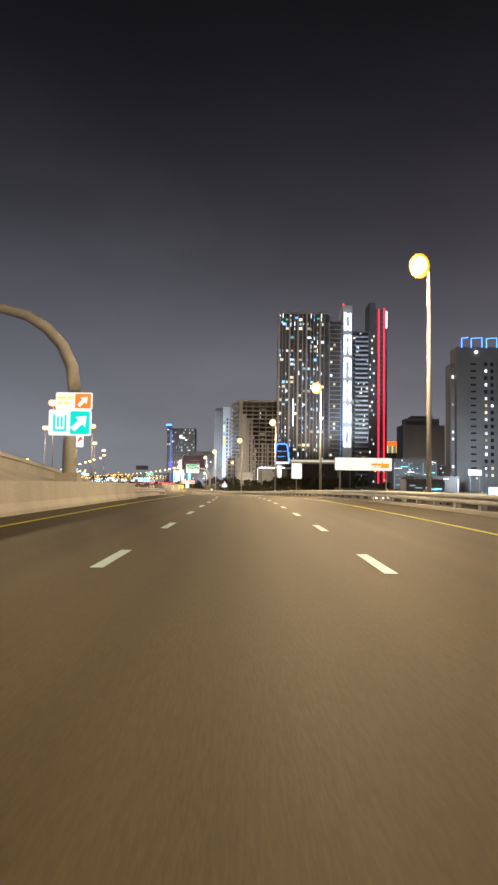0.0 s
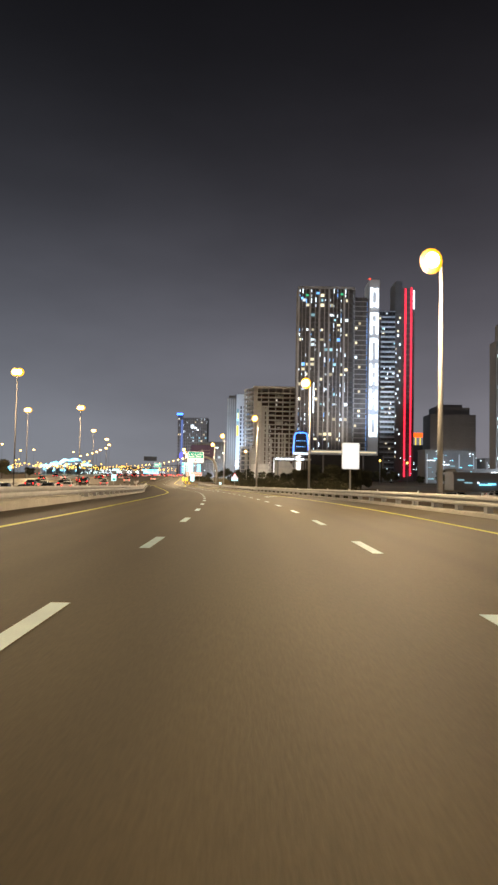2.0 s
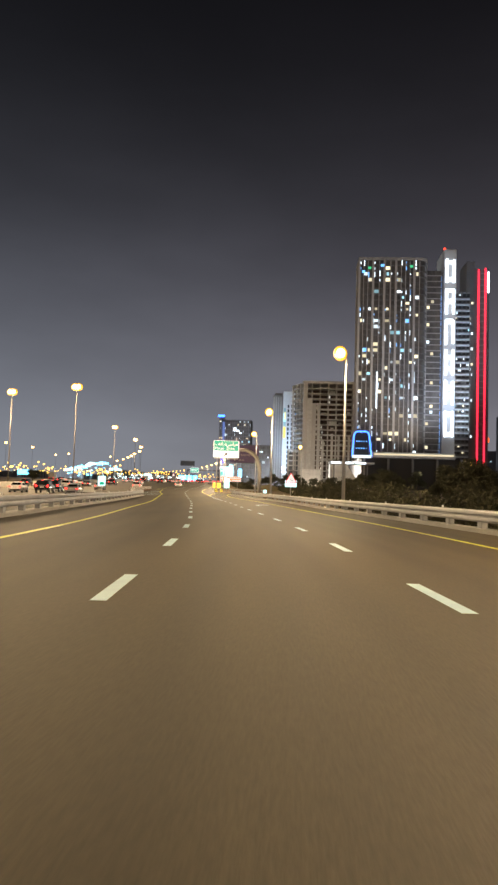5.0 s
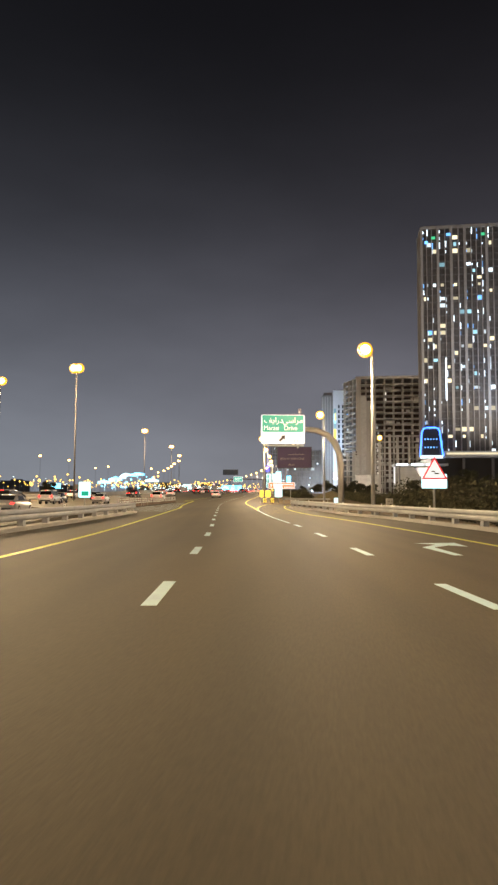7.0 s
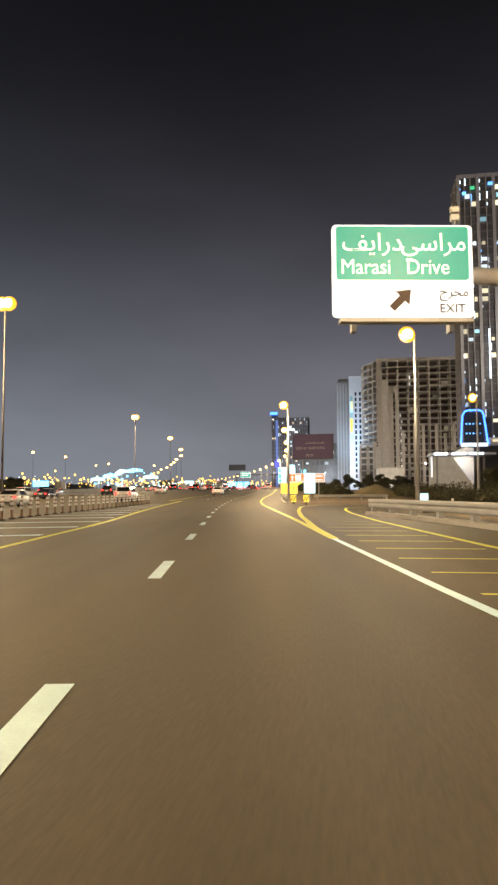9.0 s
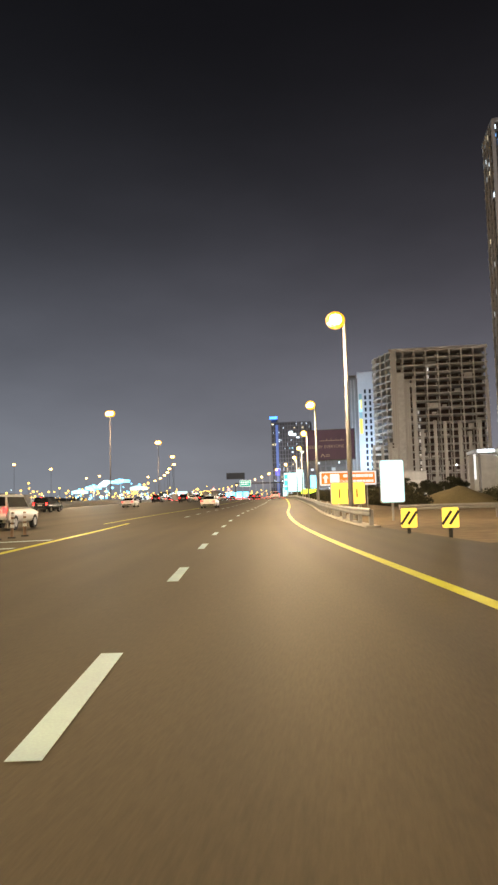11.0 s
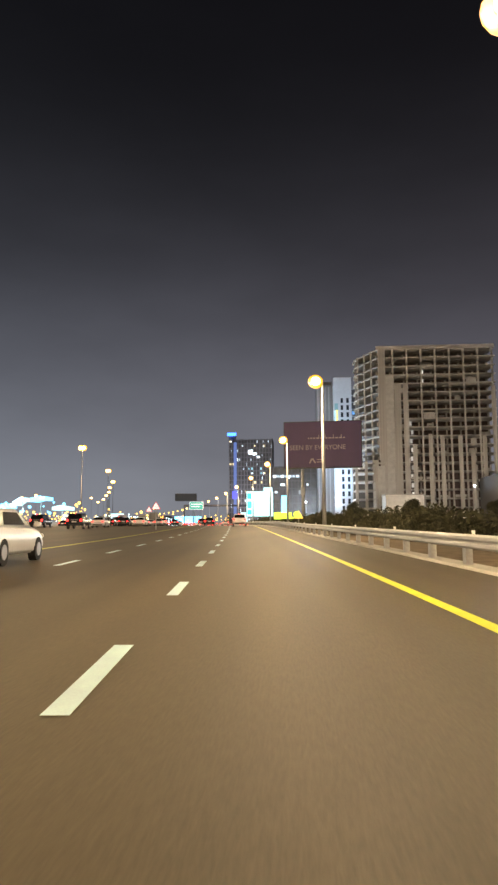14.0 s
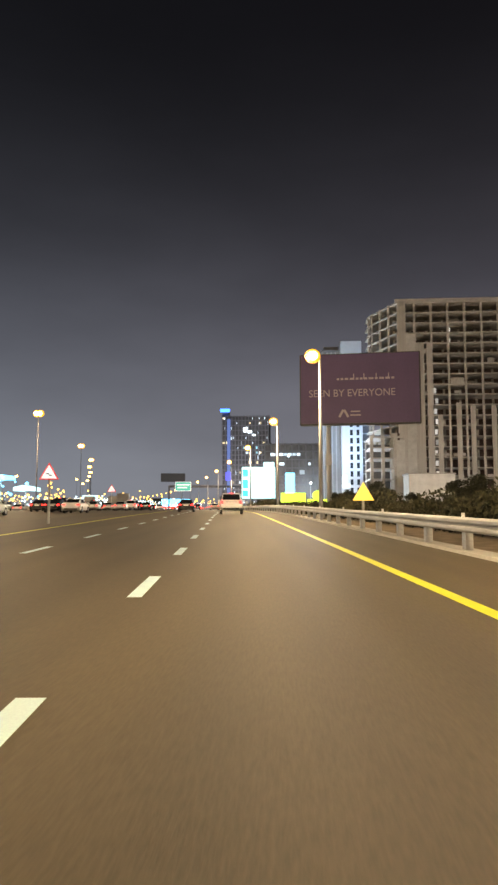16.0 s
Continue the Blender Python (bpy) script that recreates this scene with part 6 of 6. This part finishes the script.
def truck(label):
    g = thing("box_truck", label, "truck", group="traffic")
    bm = bmesh.new()
    box(bm, 0, -1.2, 2.1, 2.4, 5.4, 2.7)
    bmesh.ops.bevel(bm, geom=bm.edges[:], offset=0.06, segments=2, affect="EDGES")
    part("cargo_box", bm, M["cladding"], g)
    bm = bmesh.new()
    loft(bm, [[(-1.1, 1.7, 0.6), (1.1, 1.7, 0.6), (1.1, 1.7, 2.5), (-1.1, 1.7, 2.5)], [(-1.1, 3.0, 0.6), (1.1, 3.0, 0.6), (1.0, 2.9, 2.45), (-1.0, 2.9, 2.45)], [(-1.1, 3.5, 0.6), (1.1, 3.5, 0.6), (1.05, 3.4, 1.4), (-1.05, 3.4, 1.4)]])
    part("cab", bm, M["white_car"], g)
    bm = bmesh.new()
    box(bm, 0, -0.6, 0.62, 1.1, 6.0, 0.24)
    part("chassis", bm, M["dark_metal"], g)
    for s in (-1, 1):
        bm = bmesh.new()
        box(bm, s * 0.95, -3.95, 0.72, 0.3, 0.08, 0.16)
        part("tail_lamp", bm, M["tail"], g)
        for y in (-2.6, 2.4):
            bm = bmesh.new()
            rod(bm, (s * 0.85, y, 0.46), (s * 1.15, y, 0.46), 0.46, 0.46, 18)
            part("wheel", bm, M["tyre"], g)
    bm = bmesh.new()
    box(bm, 0, -3.92, 0.55, 2.1, 0.08, 0.12)
    part("rear_bumper", bm, M["dark_metal"], g)
    return g


def stand(g, x, y, turn=None, z=None):
    g.matrix_basis = Matrix.Translation((x, y, surface(x, y) if z is None else z)) @ Matrix.Rotation(heading(y) if turn is None else turn, 4, "Z")
    return g


def surface(x, y):
    """Height of the carriageway or ground under a vehicle."""
    off = (x - line_x(y)) * math.cos(heading(y))
    if left_limit(y) < off < right_limit(y):
        return road_z(y)
    if y < 231 and -40 < off < -11:
        return -1.62
    return ground_z(y)


suv = stand(car("suv", "white SUV with red tail lamps driving in the lane ahead", M["white_car"], "suv"), -40.0, 383.4)
sedan = stand(car("sedan", "white sedan with red tail lamps in the next lane", M["white_car"], "sedan"), -38.9, 302.0)
dark = stand(car("sedan", "black sedan with glowing tail lamps in the far lane", M["dark_car"], "sedan"), -46.9, 402)
edge_car = copy_thing(dark, Matrix.Translation(spot(5.2, -3.75)) @ Matrix.Rotation(heading(5), 4, "Z"))
edge_car["label"] = "black sedan in the lane beside the barrier"
silver = stand(car("sedan", "silver sedan with glowing tail lamps in slow traffic", M["silver_car"], "sedan"), -66.0, 430)
suv2 = stand(car("suv", "black SUV with glowing tail lamps in slow traffic", M["dark_car"], "suv"), -58.0, 300)
lorry = stand(truck("grey box truck with red tail lamps in slow traffic"), -71.0, 468)
oncoming = stand(car("sedan", "sedan facing the motorway with bright headlamps", M["silver_car"], "sedan", facing_us=True), 27.5, 139, math.pi)
kinds = {"d": dark, "s": silver, "w": sedan, "u": suv2, "v": suv, "t": lorry, "o": oncoming}
said = {"w": "white sedan with red tail lamps in slow traffic", "v": "white SUV with red tail lamps in slow traffic"}
traffic = [("v", -40.5, 257), ("d", -57, 272), ("s", -63, 286), ("u", -69, 263), ("v", -70, 292), ("d", -62, 310), ("w", -55, 322), ("s", -76, 318), ("u", -84, 330),
           ("s", -78, 424), ("w", -73, 436), ("v", -64, 446), ("d", -60, 440), ("u", -57, 460), ("w", -69, 496), ("s", -62, 500), ("d", -76, 520), ("u", -66, 540), ("w", -73, 556), ("t", -88, 500), ("t", -120, 420), ("s", -85, 545), ("d", -92, 570), ("w", -52, 470), ("s", -58, 560), ("d", -80, 600),
           ("w", -43, 236), ("v", -47, 228), ("d", -51, 240), ("w", -30, 150), ("d", -37, 172), ("s", -33, 190), ("u", -41, 205)]
for k, x, y in traffic:
    c = copy_thing(kinds[k], Matrix.Translation((x, y, surface(x, y))) @ Matrix.Rotation(heading(y), 4, "Z"))
    if k in said:
        c["label"] = said[k]
# the queue in the far lanes, bumper to bumper but uneven
rng = random.Random(52)
taken = [(x, y) for _, x, y in traffic] + [(-40.0, 383.4), (-38.9, 302.0), (-46.9, 402), (-66.0, 430), (-58.0, 300), (-71.0, 468)]
for _ in range(400):
    if len(taken) > 100:
        break
    y = rng.uniform(356, 620) if rng.random() < 0.75 else rng.uniform(110, 230)
    x = line_x(y) - (rng.choice((15.0, 18.6, 22.2, 27.0, 31.0, 35.0)) if y > 300 else rng.choice((20.5, 24.5, 28.5))) + rng.uniform(-0.3, 0.3)
    if any(abs(x - a) < 2.8 and abs(y - b) < 8.0 for a, b in taken):
        continue
    taken.append((x, y))
    k = rng.choice("dsuwvsduwt" if y > 300 else "dsuw")
    c = copy_thing(kinds[k], Matrix.Translation((x, y, surface(x, y))) @ Matrix.Rotation(heading(y), 4, "Z"))
    if k in said:
        c["label"] = said[k]
for x, y in ((31, 146), (38, 150), (45, 170), (36, 120), (54, 165)):
    copy_thing(oncoming, Matrix.Translation((x, y, ground_z(y))) @ Matrix.Rotation(math.pi + 0.15, 4, "Z"))

# ---- lights of the town ----
# floodlit canopy to the left, cool white and cyan
posted_sign("light_box_sign", "slim upright white light strip beside the entrance canopy", 9.6, 409, 3.6, 10.2, 0.5, "sign_white", category="sign")
g, b = posted_sign("lit_shop_sign", "low warm white lit sign among the shrubs", -5.1, 401, 0.15, 1.35, 3.6, "sign_white", (-1.2, 1.2), category="sign")
bm = bmesh.new()
box(bm, 0, -0.02, 0.75, 3.2, 0.02, 0.7)
part("light_face", bm, M["win_warm"], b)
g = thing("floodlit_canopy", "brightly floodlit cyan-white tented canopy beside the motorway", "canopy", (-153, 548, ground_z(548)))
lift = 2.6
rng = random.Random(19)
for k, (x0, x1, z0, z1, zt) in enumerate(((-6, -1, 3.0, 4.6, 4.2), (1, 6, 4.6, 6.5, 6.2), (8, 13, 6.0, 9.2, 8.6), (15, 21, 7.4, 9.6, 9.0), (24, 30, 4.0, 5.6, 5.3))):
    xm = (x0 + x1) / 2 + rng.uniform(-1, 1)
    z0, z1, zt = z0 + lift, z1 + lift, zt + lift
    bm = bmesh.new()
    loft(bm, [[(x0, 0, z0), (x0, 9, z0), (x0, 9, z0 + 1.3), (x0, 0, z0 + 1.3)], [(xm, 1 + k % 2, zt - 1.0), (xm, 8, zt - 1.0), (xm, 8, zt + 0.7), (xm, 1, zt + 0.7)], [(x1, 0, z1 - 1.6), (x1, 9, z1 - 1.6), (x1, 9, z1 - 0.3), (x1, 0, z1 - 0.3)]])
    # canvas emits light itself, thickened to hold the floodlights' bloom
    part("canvas", bm, M["cyan_white" if k % 2 else "screen"], g)
    bm = bmesh.new()
    rod(bm, (xm, 4, 0), (xm, 4, zt - 0.3), 0.25, 0.2, 8)
    part("column", bm, M["pole"], g)
bm = bmesh.new()
bmesh.ops.create_icosphere(bm, subdivisions=2, radius=0.55)
repeated("flood_lamp", bm, M["cyan_white"], g, [Matrix.Translation((rng.uniform(-6, 33), -0.6, rng.uniform(2.5, 10.0))) @ Matrix.Scale(rng.uniform(0.5, 1.2), 4) for _ in range(26)])
# glowing panels added for the mass of headlight glare on the left
for x, y, w_, h_, mt in ((-104, 552, 5, 3.0, "screen"), (-101, 700, 16, 4, "cyan_white"), (-175, 520, 8, 3, "cyan_white"), (-66, 690, 4, 6, "screen")):
    g, b = posted_sign("lit_billboard", "cool white glowing panel added for bright glare beside the motorway", x, y, 2.0, 2.0 + h_, w_, mt, (-w_ / 3, w_ / 3), category="billboard")


def bulbs(name, label, mat, places, r):
    """Far lights that nobody could count, as small round lamps on thin stems."""
    bm = bmesh.new()
    for x, y, z in places:
        s = r * random.uniform(0.7, 1.3)
        bmesh.ops.create_icosphere(bm, subdivisions=1, radius=s, matrix=Matrix.Translation((x, y, z)))
    return tagged(part(name, bm, mat), label, "lights", kind="stuff")


random.seed(11)
sodium = [(random.uniform(-430, -110), random.uniform(620, 1250), random.uniform(6, 12)) for _ in range(280)]
sodium += [(line_x(y) - 52 - 3 * math.sin(k) - (y - 560) * 0.06, y, 11) for k, y in enumerate(range(600, 1300, 28))]
sodium += [(line_x(y) + 7, y, 11) for y in range(745, 1300, 30)]
sodium += [(random.uniform(-330, -150), random.uniform(380, 600), random.uniform(6, 11)) for _ in range(26)]
sodium += [(x, y, 9.0) for x, y in ((52, 330), (70, 360))]
bm = bmesh.new()
for x, y, z in sodium:
    box(bm, x, y, z / 2 - 0.4, 0.16, 0.16, z)
tagged(part("distant_lamp_posts", bm, M["pole"]), "thin distant street lamp posts", "lamp posts", kind="stuff")
bulbs("distant_street_lights", "scatter of distant amber street lights", M["far_sodium"], sodium, 0.6)
white = [(random.uniform(-128, -92), random.uniform(520, 760), random.uniform(0.6, 4.5)) for _ in range(380)]
white += [(random.uniform(80, 210), random.uniform(300, 640), random.uniform(3, 16)) for _ in range(150)]
white += [(random.uniform(-330, -150), random.uniform(500, 900), random.uniform(2, 10)) for _ in range(40)]
bulbs("distant_white_lights", "scatter of distant white head lights and windows", M["far_white"], white, 0.24)
red = [(random.uniform(-105, -66), random.uniform(560, 860), random.uniform(0.9, 1.6)) for _ in range(320)]
bulbs("distant_tail_lights", "queue of distant red tail lights", M["far_red"], red, 0.33)

# added lamps and floodlights that brighten the buildings; no such fixtures are known
def fill_lamp(x, y, z, power, colour):
    d = bpy.data.lights.new("added_fill_light", "POINT")
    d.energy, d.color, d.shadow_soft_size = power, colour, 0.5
    new("added_fill_light", d).location = (x, y, z)
    g = thing("globe_lamp", "added globe lamp on a short post that brightens its surroundings", "street lamp", (x, y, ground_z(y)), group="globe lamps")
    bm = bmesh.new()
    rod(bm, (0, 0, 0), (0, 0, z - ground_z(y) - 0.6), 0.12, 0.09, 8)
    part("post", bm, M["pole"], g)
    bm = bmesh.new()
    bmesh.ops.create_uvsphere(bm, u_segments=14, v_segments=8, radius=0.32, matrix=Matrix.Translation((0, 0, z - ground_z(y) - 0.86)))
    part("globe", bm, M["white_led"], g, "glowing white globe", smooth=True)


COOL = (0.70, 0.85, 1.0)
NEUTRAL = (1.0, 0.86, 0.66)
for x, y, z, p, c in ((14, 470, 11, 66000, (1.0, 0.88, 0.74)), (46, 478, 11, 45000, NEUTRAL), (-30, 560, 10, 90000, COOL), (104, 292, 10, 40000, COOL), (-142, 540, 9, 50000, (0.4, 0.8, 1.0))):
    fill_lamp(x, y, z, p, c)


def facade_fill(x, y, z, tx, ty, tz, power, colour, angle=70):
    """An added ground floodlight, aimed up to brighten a facade."""
    g = thing("flood_light", "added low black floodlight that brightens a facade", "floodlight", (x, y, z), group="facade floodlights")
    bm = bmesh.new()
    box(bm, 0, 0.1, 0.55, 0.9, 0.5, 0.6)
    bmesh.ops.bevel(bm, geom=bm.edges[:], offset=0.05, segments=1, affect="EDGES")
    part("housing", bm, M["dark_metal"], g)
    bm = bmesh.new()
    box(bm, 0, 0.1, 0.13, 0.3, 0.3, 0.26)
    part("foot", bm, M["dark_metal"], g)
    d = bpy.data.lights.new("facade_fill_light", "SPOT")
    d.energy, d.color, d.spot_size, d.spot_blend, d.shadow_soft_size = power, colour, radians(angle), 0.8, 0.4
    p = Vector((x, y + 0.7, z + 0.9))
    ob = new("facade_fill_light", d)
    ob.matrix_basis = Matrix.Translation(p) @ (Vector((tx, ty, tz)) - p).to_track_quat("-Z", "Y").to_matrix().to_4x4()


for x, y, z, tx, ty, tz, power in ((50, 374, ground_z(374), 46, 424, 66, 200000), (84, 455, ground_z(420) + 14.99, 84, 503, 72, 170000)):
    facade_fill(x, y, z, tx, ty, tz, power, (1.0, 0.90, 0.78) if y < 400 else COOL)
facade_fill(104, 362, ground_z(362), 104, 398, 9, 30000, COOL)
facade_fill(65, 372, ground_z(372), 63, 432, 72, 260000, (0.35, 0.60, 1.0), 56)
facade_fill(-12, 572, ground_z(572), -12, 600, 44, 90000, (0.42, 0.66, 1.0), 75)
facade_fill(-66, 740, ground_z(740), -68, 790, 38, 150000, (0.75, 0.82, 1.0), 80)
facade_fill(-40, 622, ground_z(622), -38, 645, 14, 14000, (0.8, 0.86, 1.0), 90)
facade_fill(152, 545, ground_z(545), 150, 588, 30, 30000, (1.0, 0.85, 0.7), 80)
facade_fill(14, 392, ground_z(392), 14, 424, 5, 9000, NEUTRAL, 60)

# two more glowing panels, put in for the cool glare on the right
posted_sign("lit_billboard", "cool white glowing panel added for bright glare beside the motorway", 102.0, 300, 6.4, 8.6, 5.8, "cyan_white", (-2, 2), category="billboard")
posted_sign("lit_billboard", "cool white glowing panel added for bright glare beside the motorway", 73.6, 200, -1.2, 1.2, 3.6, "screen", (-1.2, 1.2), category="billboard")

# far low skyline that closes the horizon
rng = random.Random(40)
for k in range(26):
    x = -900 + 75 * k + rng.uniform(-20, 20)
    y = rng.uniform(1250, 1400)
    g = thing("skyline_block", "far dark low building on the horizon", "building", (x, y, ground_z(y)), group="skyline")
    w_, h_ = rng.uniform(30, 80), rng.uniform(6, 22)
    bm = bmesh.new()
    box(bm, 0, 0, h_ / 2, w_, 20, h_)
    box(bm, w_ * rng.uniform(-.2, .2), 0, h_ + 1.2, w_ * 0.3, 12, 2.4)
    part("wall", bm, M["dark_cladding"], g)

# pale cabinet, mast plinth and small white sign beside the slip road
for x, y, w_, h_ in ((-4.2, 218.1, 0.7, 1.25), (-9.4, 202.0, 0.9, 1.0)):
    g = thing("roadside_cabinet", "pale metal roadside cabinet behind the guard rail", "cabinet", (x, y, ground_z(y)), heading(y), group="roadside cabinets")
    bm = bmesh.new()
    box(bm, 0, 0, h_ / 2 + 0.1, w_, 0.45, h_)
    bmesh.ops.bevel(bm, geom=bm.edges[:], offset=0.03, segments=1, affect="EDGES")
    part("body", bm, M["concrete"], g)
    bm = bmesh.new()
    box(bm, 0, 0, 0.06, w_ + 0.15, 0.6, 0.12)
    part("plinth", bm, M["raw_concrete"], g)
    bm = bmesh.new()
    box(bm, 0.04, -0.24, h_ / 2 + 0.1, w_ * 0.8, 0.03, h_ * 0.8)
    part("door", bm, M["concrete"], g)
posted_sign("road_sign", "small bright white sign beside the slip road", -10.1, 237.2, -1.3, -0.65, 0.6, "screen")
